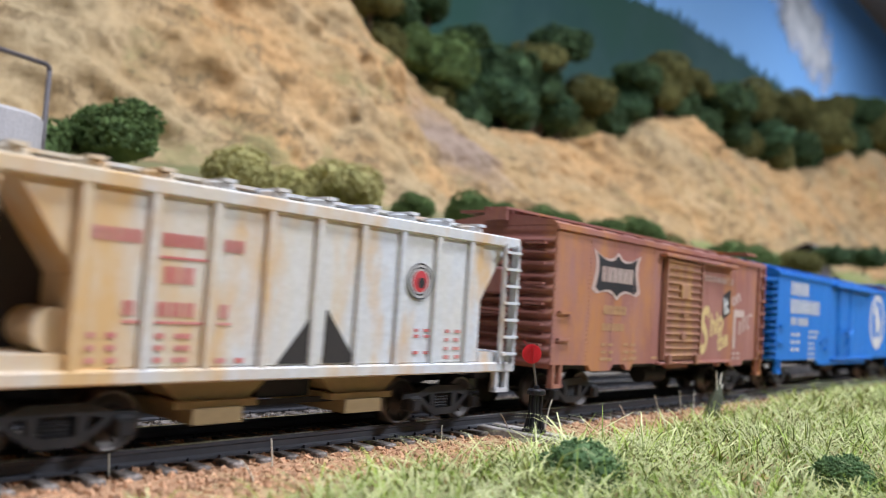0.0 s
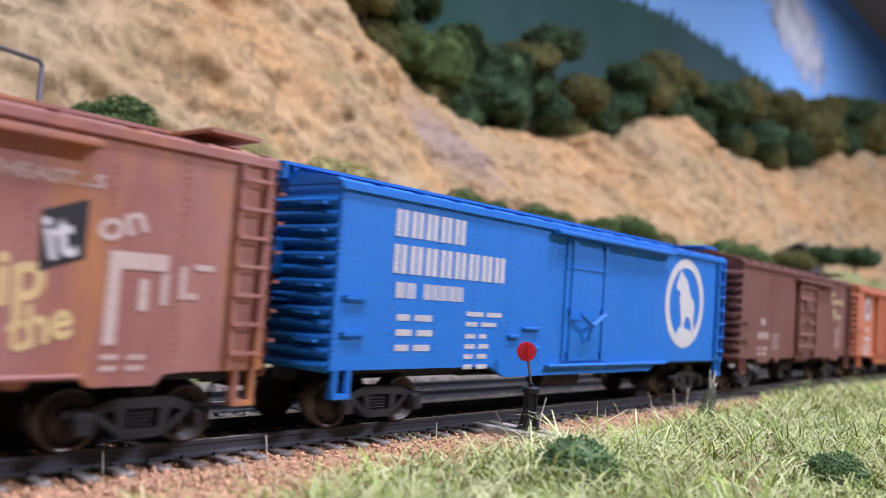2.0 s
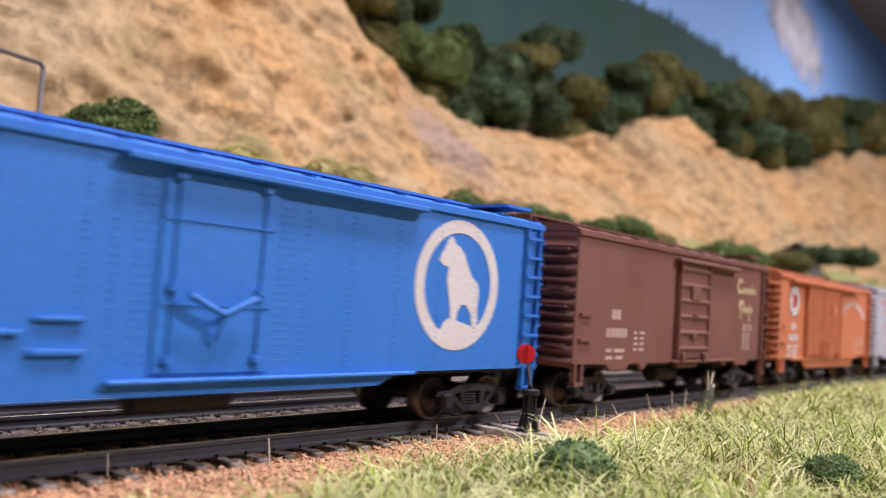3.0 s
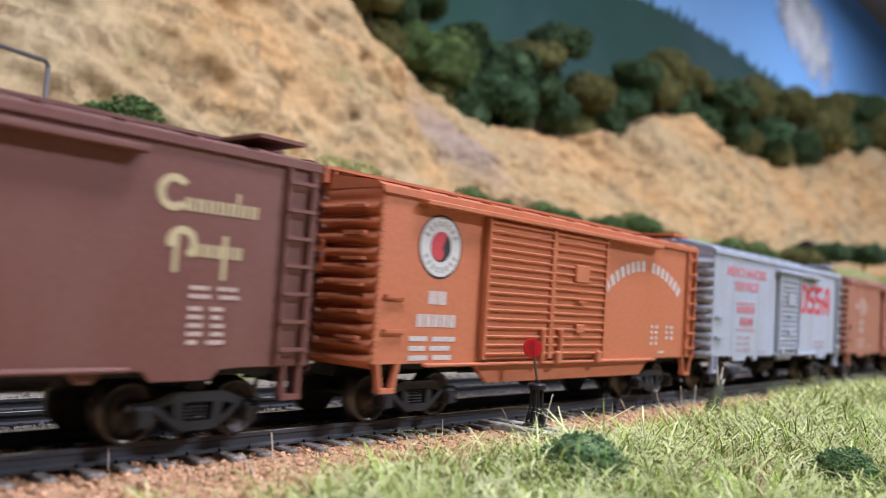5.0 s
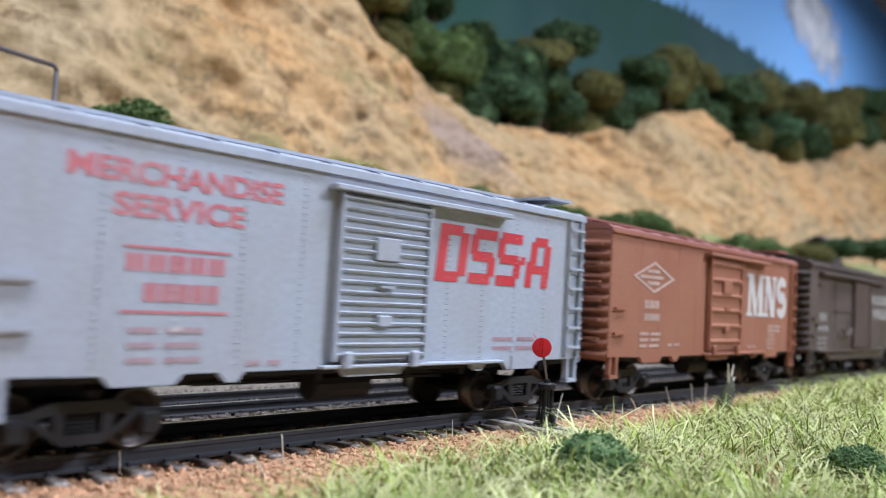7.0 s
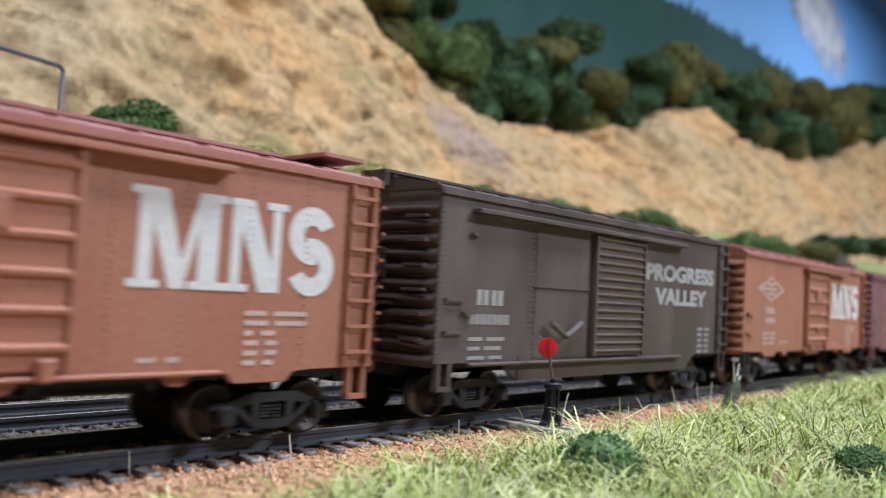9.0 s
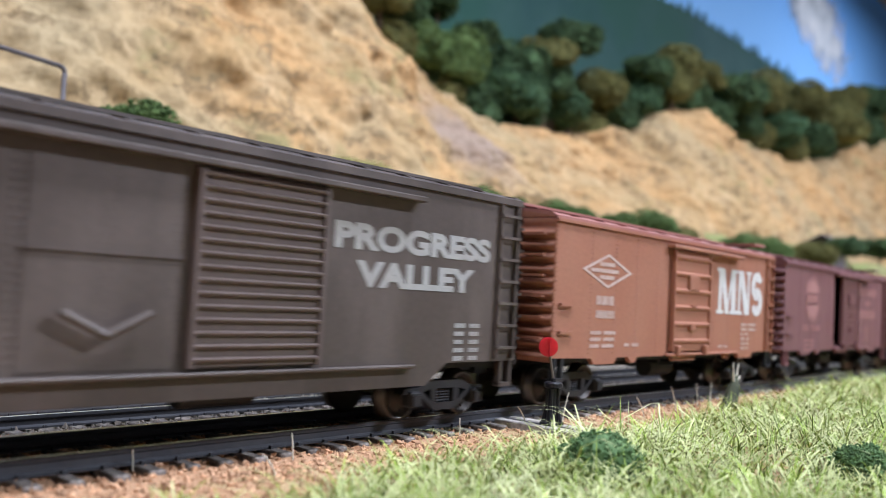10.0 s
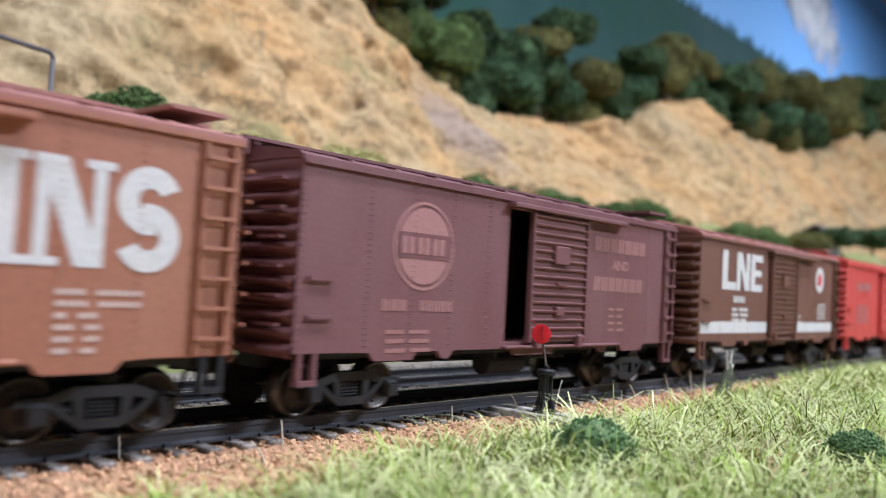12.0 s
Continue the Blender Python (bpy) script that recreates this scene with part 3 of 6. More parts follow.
def truck(car, x, silver=False):
    bm = bmesh.new()
    box(bm, -0.0022, 0.0022, -0.0115, 0.0115, 0.0045, 0.0078, bevel=0.0004)
    box(bm, -0.004, 0.004, -0.004, 0.004, 0.0075, 0.0098, bevel=0.0004)
    t = part("truck", bm, M["frame"], car, "black cast truck")
    t.location = (x, 0, 0)
    for s in (-1, 1):
        y0, y1 = s * 0.0115, s * 0.0135
        bm = bmesh.new()
        top = [(-0.0128, 0.0058), (-0.0122, 0.0068), (-0.0082, 0.0070), (-0.0046, 0.0083), (0.0046, 0.0083), (0.0082, 0.0070), (0.0122, 0.0068), (0.0128, 0.0058)]
        prism(bm, top + [(0.0080, 0.0056), (0.0046, 0.0066), (-0.0046, 0.0066), (-0.0080, 0.0056)], y0, y1)
        prism(bm, [(-0.0080, 0.0056), (-0.0048, 0.0032), (-0.0030, 0.0021), (0.0030, 0.0021), (0.0048, 0.0032), (0.0080, 0.0056), (0.0070, 0.0062), (0.0036, 0.0036), (-0.0036, 0.0036), (-0.0070, 0.0062)], y0, y1)
        for k in (-1, 1):
            prism(bm, [(k * 0.0026, 0.0034), (k * 0.0040, 0.0034), (k * 0.0046, 0.0068), (k * 0.0028, 0.0068)], y0, y1)
            box(bm, k * 0.00975 - 0.0017, k * 0.00975 + 0.0017, min(y0, s * 0.0145), max(y0, s * 0.0145), 0.0031, 0.0064, bevel=0.0005)
            box(bm, k * 0.00975 - 0.0012, k * 0.00975 + 0.0012, min(s * 0.0145, s * 0.0149), max(s * 0.0145, s * 0.0149), 0.0034, 0.0056)
        f = part("side_frame", bm, M["frame"], t)
        bm = bmesh.new()
        for k in (-0.0014, 0.0, 0.0014):
            for j in range(5):
                lathe(bm, [(0.0004, 0.0036 + j * 0.0006), (0.00065, 0.0039 + j * 0.0006), (0.0004, 0.0042 + j * 0.0006)], (k, (y0 + y1) / 2, 0), "Z", 8)
        part("spring", bm, M["frame"], f)
    for k in (-1, 1):
        wheelset(t, k * 0.00975)
        bm = boxes((k * 0.0045 - 0.0004, k * 0.0045 + 0.0004, -0.0095, 0.0095, 0.0040, 0.0052))
        for s in (-1, 1):
            box(bm, k * 0.0048 - 0.0006, k * 0.0048 + 0.0006, s * 0.0085 - 0.0012, s * 0.0085 + 0.0012, 0.0034, 0.0064)
        part("brake_beam", bm, M["under"], t)
    return t


def coupler(car, x, s):
    bm = boxes((min(x, x + s * 0.0055), max(x, x + s * 0.0055), -0.0010, 0.0010, 0.0085, 0.0108), bevel=0.0002)
    prism_x(bm, [(-0.0024, 0.0078), (0.0024, 0.0078), (0.0024, 0.0115), (-0.0024, 0.0115)], min(x + s * 0.0048, x + s * 0.0072), max(x + s * 0.0048, x + s * 0.0072))
    rod(bm, (x + s * 0.004, 0.0012, 0.0085), (x + s * 0.003, 0.0018, 0.0030), 0.0004, 6)
    return part("coupler", bm, M["under"], car)


def underframe(car, length):
    bm = boxes((0.004, length - 0.004, -0.0035, 0.0035, 0.0085, 0.0118), (0.002, length - 0.002, -0.0165, 0.0165, 0.0112, 0.0124))
    for k in (0.3, 0.42, 0.58, 0.7):
        box(bm, length * k - 0.0006, length * k + 0.0006, -0.0155, 0.0155, 0.0098, 0.0116)
    u = part("underframe", bm, M["under"], car)
    bm = bmesh.new()
    rod(bm, (length * 0.44, -0.009, 0.0080), (length * 0.54, -0.009, 0.0080), 0.0026, 14)
    part("brake_reservoir", bm, M["under"], u)
    bm = bmesh.new()
    rod(bm, (length * 0.60, 0.008, 0.0082), (length * 0.66, 0.008, 0.0082), 0.0024, 14)
    rod(bm, (length * 0.28, -0.006, 0.0090), (length * 0.72, -0.006, 0.0085), 0.0004, 6)
    part("brake_gear", bm, M["under"], u)


def ladder(car, x0, x1, z0, z1, rungs, mat, y=-1, open_back=False):
    w = 0.0006
    yy = (y * (HALF_W + 0.0009), y * (HALF_W - 0.0001))
    lo, hi = min(yy), max(yy)
    f = part("ladder", boxes((x0, x0 + w, lo, hi, z0, z1), (x1 - w, x1, lo, hi, z0, z1)), mat, car)
    for i in range(rungs):
        z = z0 + (z1 - z0) * (i + 0.5) / rungs
        part("rung", boxes((x0 - 0.0001, x1 + 0.0001, lo - 0.0004, lo + 0.0004, z - 0.0003, z + 0.0003)), mat, f)
    return f


def grab(car, x, z, w, mat, y=-1):
    o = y * (HALF_W + 0.0009)
    i = y * (HALF_W - 0.0001)
    bm = bmesh.new()
    box(bm, x, x + w, min(o, o - y * 0.0006), max(o, o - y * 0.0006), z - 0.0003, z + 0.0003)
    for a in (x, x + w - 0.0006):
        box(bm, a, a + 0.0006, min(o, i), max(o, i), z - 0.0003, z + 0.0003)
    return part("grab_iron", bm, mat, car)


def stirrup(car, x, w, mat, z0=0.0072, z1=0.0125, slant=0.0):
    for y in (-1, 1):
        lo, hi = sorted((y * (HALF_W + 0.0002), y * (HALF_W - 0.0012)))
        bm = bmesh.new()
        prism(bm, [(x - slant, z1), (x + 0.0009 - slant, z1), (x + 0.0009, z0), (x, z0)], lo, hi)
        prism(bm, [(x + w - 0.0009 + slant, z1), (x + w + slant, z1), (x + w, z0), (x + w - 0.0009, z0)], lo, hi)
        box(bm, x, x + w, lo - 0.0002, hi + 0.0002, z0 - 0.0004, z0 + 0.0005)
        part("stirrup_step", bm, mat, car)


def rivets(car, xs, z0, z1, mat, pitch=0.0011):
    bm = bmesh.new()
    r, y = 0.00031, -HALF_W
    for x in xs:
        n = int((z1 - z0) / pitch)
        for i in range(n):
            z = z0 + (i + 0.5) * pitch
            c = bm.verts.new((x, y - 0.0003, z))
            ring = [bm.verts.new((x + a, y + 0.00005, z + b)) for a, b in ((r, 0), (0, r), (-r, 0), (0, -r))]
            for k in range(4):
                bm.faces.new((c, ring[k], ring[(k + 1) % 4]))
    return tagged(part("rivet_row", bm, mat, car), kind="stuff")


def ribbed_end(car, x, s, mat, ribs, tall):
    """A pressed steel end: horizontal tapered ridges between plain corners, and a plain gable."""
    ny, nz = 18, ribs * 8
    z0, z1 = SILL - 0.0005, tall
    co, fa = [], []
    for i in range(ny + 1):
        y = -HALF_W + 2 * HALF_W * i / ny
        edge = min(1, (HALF_W - abs(y)) / 0.004)
        for j in range(nz + 1):
            z = z0 + (z1 - z0) * j / nz
            ph = (j / nz * ribs) % 1.0
            row = int(j / nz * ribs)
            ridge = math.sin(math.pi * ph) ** 1.5 * (0.35 + 0.65 * edge) * (0.0025 if row < ribs - 1 else 0.0004)
            co.append((x + s * ridge, y, z))
    for i in range(ny):
        for j in range(nz):
            a = i * (nz + 1) + j
            fa.append((a, a + 1, a + nz + 2, a + nz + 1))
    me = bpy.data.meshes.new("end_panel")
    me.from_pydata(co, [], fa)
    me.polygons.foreach_set("use_smooth", [True] * len(fa))
    me.materials.append(mat)
    e = new("end_panel", me)
    e.parent = car
    # ladder, brake platform and housing on the end
    for k in range(6):
        z = SILL + 0.005 + k * 0.0050
        lo, hi = sorted((x + s * 0.0022, x + s * 0.0030))
        part("end_rung", boxes((lo, hi, -0.0165, -0.0105, z, z + 0.0006)), mat, e)
    lo, hi = sorted((x + s * 0.001, x + s * 0.0042))
    part("brake_housing", boxes((lo, hi, -0.0045, 0.0015, 0.029, 0.036), bevel=0.0006), mat, car)
    lo, hi = sorted((x, x + s * 0.0050))
    part("brake_platform", boxes((lo, hi, -0.007, 0.007, 0.0240, 0.0246)), mat, car)
    return e


def roof(car, length, mat, ribs, walk_mat, raised=True, lateral=True):
    ez, rz = EAVE, EAVE + 0.0031
    bm = bmesh.new()
    prism_x(bm, [(-HALF_W - 0.0003, ez - 0.0008), (-HALF_W - 0.0003, ez + 0.0004), (-HALF_W + 0.0012, ez + 0.0009), (0, rz), (HALF_W - 0.0012, ez + 0.0009), (HALF_W + 0.0003, ez + 0.0004), (HALF_W + 0.0003, ez - 0.0008)], -0.0002, length + 0.0002)
    for i in range(ribs + 1):
        x = 0.0006 + (length - 0.0012) * i / ribs
        prism_x(bm, [(-HALF_W, ez + 0.0003), (-HALF_W + 0.0013, ez + 0.00125), (0, rz + 0.00035), (HALF_W - 0.0013, ez + 0.00125), (HALF_W, ez + 0.0003)], x - 0.0006, x + 0.0006)
        if raised and i < ribs:
            a, b = x + 0.0018, x + (length - 0.0012) / ribs - 0.0018
            for s in (-1, 1):
                prism_x(bm, [(s * 0.0152, ez + 0.0009), (s * 0.0146, ez + 0.0015), (s * 0.0064, rz - 0.0006), (s * 0.0060, rz - 0.0010)], a, b)
    r = part("roof", bm, mat, car)
    zz = rz + 0.0008
    w = part("roof_walk", boxes((-0.0022, length + 0.0022, -0.0011, 0.0011, zz, zz + 0.0006)), walk_mat, car)
    for k in (-1, 1):
        part("plank", boxes((-0.0025, length + 0.0025, k * 0.0025 - 0.0011, k * 0.0025 + 0.0011, zz, zz + 0.0006)), walk_mat, w)
    for i in range(ribs + 1):
        x = 0.0006 + (length - 0.0012) * i / ribs
        part("walk_support", boxes((x - 0.0004, x + 0.0004, -0.0034, 0.0034, rz - 0.0002, zz)), walk_mat, w)
    for x in (-0.0022, length + 0.0014):
        part("walk_support", boxes((x, x + 0.0008, -0.0036, 0.0036, rz - 0.002, zz)), walk_mat, w)
    # lateral running boards at opposite corners
    for x, s in ((length - 0.0115, -1), (0.0015, 1)) if lateral else ():
        lo, hi = sorted((s * 0.0036, s * 0.0150))
        bm = boxes((x, x + 0.0100, lo, hi, zz - 0.0003, zz + 0.0004))
        part("lateral_platform", bm, walk_mat, car)
    return r


def corrugated_door(car, x0, x1, z0, z1, n, mat, placard=True, rib=None):
    y = -HALF_W
    d = part("door", boxes((x0, x1, y - 0.0010, y - 0.0001, z0, z1), bevel=0.0002), mat, car)
    for i in range(n):
        z = z0 + (z1 - z0) * (i + 0.6) / n
        h = rib or (z1 - z0) / n * 0.25
        bm = bmesh.new()
        prism_x(bm, [(y - 0.0009, z - h), (y - 0.0016, z - h * 0.35), (y - 0.0017, z + h * 0.3), (y - 0.0009, z + h)], x0 + 0.0007, x1 - 0.0007)
        part("door_rib", bm, mat, d)
    for a in (x0, x1 - 0.0007):
        part("door_edge", boxes((a, a + 0.0007, y - 0.0016, y - 0.0008, z0, z1)), mat, d)
    if placard:
        c, m = (x0 + x1) / 2, (z0 + z1) / 2
        w = min(0.0032, (x1 - x0) * 0.2)
        part("placard_board", boxes((c - w, c + w, y - 0.0019, y - 0.0009, m + 0.0034, m + 0.0078), bevel=0.0002), mat, d)
        part("placard_board", boxes((c - w * 0.55, c + w * 0.55, y - 0.0019, y - 0.0009, z0 + 0.0062, z0 + 0.0084), bevel=0.0002), mat, d)
        part("door_handle", boxes((c - 0.0018, c + 0.0018, y - 0.0021, y - 0.0012, m - 0.0016, m - 0.0011)), mat, d)
        for a in (x0 + 0.002, x1 - 0.0045):
            part("door_latch", boxes((a, a + 0.0022, y - 0.0024, y - 0.0010, z0 - 0.0014, z0 + 0.0018), bevel=0.0003), mat, d)
    return d


def panel_door(car, x0, x1, z0, z1, n, mat):
    """A door of plain panels between a few heavy horizontal ribs."""
    return corrugated_door(car, x0, x1, z0, z1, n, mat, True, 0.0009)


def door_tracks(car, x0, x1, z0, z1, mat, lower_x0=None):
    y = -HALF_W
    part("door_track", boxes((x0, x1, y - 0.0024, y, z1, z1 + 0.0011), bevel=0.0002), mat, car, "upper door track")
    part("door_track", boxes((x0 if lower_x0 is None else lower_x0, x1, y - 0.0015, y, z0 - 0.0013, z0 - 0.0006), bevel=0.0002), mat, car, "lower door track")


def side_sill(car, outline, mat):
    for s in (-1, 1):
        lo, hi = sorted((s * HALF_W, s * (HALF_W - 0.0012)))
        part("side_sill", prism(bmesh.new(), outline, lo, hi), mat, car)


def tabs_outline(length, tabs, low=0.0106):
    """A straight sill with tapered tabs hanging below it."""
    pts = [(0.0, SILL + 0.0006)]
    for a, b in tabs:
        pts += [(a, SILL + 0.0002), (a + 0.0015, low), (b - 0.0015, low), (b, SILL + 0.0002)]
    pts += [(length, SILL + 0.0006), (length, SILL + 0.0016), (0, SILL + 0.0016)]
    return pts


def fish_outline(length, a, b, low=0.0082):
    return [(0, SILL + 0.0004), (a, SILL + 0.0004), (a + 0.006, low), (b - 0.006, low), (b, SILL + 0.0004), (length, SILL + 0.0004), (length, SILL + 0.0016), (0, SILL + 0.0016)]


def boxcar(label, u, length, mat, roof_mat, seams, ribs=12, end_ribs=12, sill=None, ladder_w=0.0055, stirrups=True, grabs=True, walk_mat=None, doorway=None, step_slant=0.0, eave=0.0462, lateral=True, step_mat=None):
    global EAVE
    EAVE = eave
    car = thing("boxcar", label, "boxcar", "cars of the freight train")
    y = HALF_W
    if doorway:
        a, b, low, high = doorway
        w = 0.0012
        part("body", boxes((0.0, a, -y, -y + w, SILL + 0.0004, EAVE), (b, length, -y, -y + w, SILL + 0.0004, EAVE), (a, b, -y, -y + w, SILL + 0.0004, low), (a, b, -y, -y + w, high, EAVE), (0.0, length, y - w, y, SILL + 0.0004, EAVE),
                           (0.0, w, -y + w, y - w, SILL + 0.0004, EAVE), (length - w, length, -y + w, y - w, SILL + 0.0004, EAVE), (w, length - w, -y + w, y - w, SILL + 0.0004, SILL + 0.0016)), mat, car)
    else:
        part("body", boxes((0.0, length, -y, y, SILL + 0.0004, EAVE), bevel=0.0003), mat, car)
    roof(car, length, roof_mat, ribs, walk_mat or roof_mat, lateral=lateral)
    ribbed_end(car, 0.0, -1, mat, end_ribs, EAVE + 0.0004)
    ribbed_end(car, length, 1, mat, end_ribs, EAVE + 0.0004)
    part("gable", prism_x(bmesh.new(), [(-y, EAVE), (0, EAVE + 0.0031), (y, EAVE)], -0.0004, length + 0.0004), mat, car)
    rivets(car, [0.0007, length - 0.0007] + seams, SILL + 0.001, EAVE - 0.001, mat)
    side_sill(car, sill or tabs_outline(length, [(0.018, 0.031), (0.037, 0.042), (length - 0.042, length - 0.037), (length - 0.031, length - 0.018), (length * 0.44, length * 0.56)]), mat)
    part("eave_trim", boxes((0, length, -y - 0.0006, -y + 0.0002, EAVE - 0.0010, EAVE - 0.0003)), mat, car)
    underframe(car, length)
    ladder(car, length - ladder_w - 0.0018, length - 0.0016, SILL + 0.001, EAVE - 0.0012, 7, mat)
    if grabs:
        grab(car, 0.0022, 0.0255, 0.0058, mat)
        grab(car, 0.0022, 0.0188, 0.0058, mat)
    if stirrups:
        stirrup(car, 0.0012 + step_slant, 0.0042, step_mat or mat, slant=step_slant)
        stirrup(car, length - 0.0056 - step_slant, 0.0042, step_mat or mat, slant=step_slant)
    for x, s in ((0.0, -1), (length, 1)):
        coupler(car, x, s)
    truck(car, 0.0182)
    truck(car, length - 0.0182)
    CARS.append((car, u))
    return car


# ---- lettering ----
INK = -HALF_W - 0.00006


def ink(car, name, rects, mat, label="", y=None):
    """Thin printed rectangles (x0, x1, z0, z1) on the side."""
    yy = INK if y is None else y
    bm = bmesh.new()
    for x0, x1, z0, z1 in rects:
        box(bm, x0, x1, yy - 0.00005, yy, z0, z1)
    ob = part(name, bm, mat, car, label)
    if name == "data_mark":
        ob["kind"] = "stuff"
    return ob


def letters(car, word, x0, x1, z0, h, mat, y=None):
    """A word of plain marks, each mark a part of its own."""
    pitch = (x1 - x0) / len(word)
    for i, c in enumerate(word):
        ink(car, "letter_mark", mark_rects(c, x0 + i * pitch, x0 + (i + 1) * pitch, z0, h), mat, y=y)


def mark_rects(word, x0, x1, z0, h):
    """Plain bars that stand for a word: two uprights a mark."""
    out, n = [], len(word)
    pitch = (x1 - x0) / n
    for i, c in enumerate(word):
        a = x0 + i * pitch
        out += [(a, a + pitch * 0.31, z0 + h * 0.04, z0 + h * 0.96), (a + pitch * 0.45, a + pitch * 0.76, z0 + h * 0.04, z0 + h * 0.96)]
    return out


def text_part(car, body, x, z, size, mat, width=None, tilt=0.0, shear=0.0, name="lettering", bold=0.026):
    """Printed words in the built-in font, as a thin mesh on the side."""
    cu = bpy.data.curves.new("words", "FONT")
    cu.body, cu.size, cu.shear, cu.extrude, cu.offset = body, size, shear, 0.00003, size * bold
    tmp = bpy.data.objects.new("words", cu)
    scene.collection.objects.link(tmp)
    bpy.context.view_layer.update()
    me = bpy.data.meshes.new_from_object(tmp.evaluated_get(bpy.context.evaluated_depsgraph_get()))
    bpy.data.objects.remove(tmp)
    w = max(v.co.x for v in me.vertices)
    k = width / w if width else 1.0
    me.transform(Matrix.Translation((x, INK, z)) @ Matrix.Rotation(radians(-tilt), 4, "Y") @ Matrix.Rotation(radians(90), 4, "X") @ Matrix.Diagonal((k, 1, 1, 1)))
    me.materials.clear()
    me.materials.append(mat)
    ob = new(name, me)
    ob.parent = car
    return ob


def disc(car, name, x, z, r0, r1, mat, label="", layer=0, a0=0.0, a1=360.0, n=40):
    """A printed ring or disc."""
    bm = bmesh.new()
    y = INK - 0.00004 * layer
    full = a1 - a0 >= 360
    seg = n if full else n + 1
    pts = [radians(a0 + (a1 - a0) * i / n) for i in range(seg)]
    outer = [bm.verts.new((x + r1 * math.cos(a), y - 0.00004, z + r1 * math.sin(a))) for a in pts]
    inner = [bm.verts.new((x + r0 * math.cos(a), y - 0.00004, z + r0 * math.sin(a))) for a in pts] if r0 else None
    back = [bm.verts.new((x + r1 * math.cos(a), y + 0.00003, z + r1 * math.sin(a))) for a in pts]
    if inner:
        for i in range(len(pts) if full else len(pts) - 1):
            j = (i + 1) % len(pts)
            bm.faces.new((outer[i], outer[j], inner[j], inner[i]))
            bm.faces.new((outer[i], back[i], back[j], outer[j]))
    else:
        bm.faces.new(outer)
        for i in range(len(pts)):
            j = (i + 1) % len(pts)
            bm.faces.new((outer[i], back[i], back[j], outer[j]))
    return part(name, bm, mat, car, label)


def blot(car, name, outline, mat, label="", layer=0):
    y = INK - 0.00004 * layer
    return part(name, prism(bmesh.new(), outline, y - 0.00004, y + 0.00003), mat, car, label)


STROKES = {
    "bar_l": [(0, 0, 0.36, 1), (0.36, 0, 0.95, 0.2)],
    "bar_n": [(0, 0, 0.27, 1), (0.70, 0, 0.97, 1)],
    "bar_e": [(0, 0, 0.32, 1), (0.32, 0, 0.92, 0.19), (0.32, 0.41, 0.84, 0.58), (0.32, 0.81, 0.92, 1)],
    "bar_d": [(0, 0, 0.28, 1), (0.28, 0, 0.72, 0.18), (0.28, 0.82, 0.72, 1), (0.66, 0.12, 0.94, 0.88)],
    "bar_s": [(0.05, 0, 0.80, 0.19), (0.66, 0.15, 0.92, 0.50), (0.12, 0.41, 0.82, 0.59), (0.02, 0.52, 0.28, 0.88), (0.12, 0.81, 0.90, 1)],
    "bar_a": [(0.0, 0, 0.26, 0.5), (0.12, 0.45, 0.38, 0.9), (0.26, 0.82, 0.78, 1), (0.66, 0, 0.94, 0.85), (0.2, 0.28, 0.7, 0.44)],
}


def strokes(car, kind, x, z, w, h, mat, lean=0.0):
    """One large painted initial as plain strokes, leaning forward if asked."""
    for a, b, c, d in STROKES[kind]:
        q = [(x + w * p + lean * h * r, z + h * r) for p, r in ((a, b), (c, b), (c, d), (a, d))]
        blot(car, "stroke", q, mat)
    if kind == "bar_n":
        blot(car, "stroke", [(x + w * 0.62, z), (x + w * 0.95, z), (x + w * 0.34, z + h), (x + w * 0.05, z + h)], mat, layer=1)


def data_rows(x0, x1, z_top, rows, pitch, h, seed, split=True):
    rnd = random.Random(seed)
    out = []
    for i in range(rows):
        z = z_top - i * pitch
        if split:
            m = x0 + (x1 - x0) * rnd.uniform(0.35, 0.5)
            out += [(x0, m - 0.0006, z - h, z), (m + 0.0008, x1 - rnd.uniform(0, 0.25) * (x1 - m), z - h, z)]
        else:
            out.append((x0, x1 - rnd.uniform(0, 0.2) * (x1 - x0), z - h, z))
    # break the strokes into small marks
    fine = []
    for a, b, c, d in out:
        n = max(1, int((b - a) / 0.0011))
        fine += [(a + (b - a) * k / n, a + (b - a) * (k + 0.82) / n, c, d) for k in range(n)]
    return fine


# ---- the train, front to back ----
L40 = 0.1412
SEAMS = [0.0165, 0.0285, 0.0400, 0.0520, 0.0900, 0.1015, 0.1130, 0.1245]


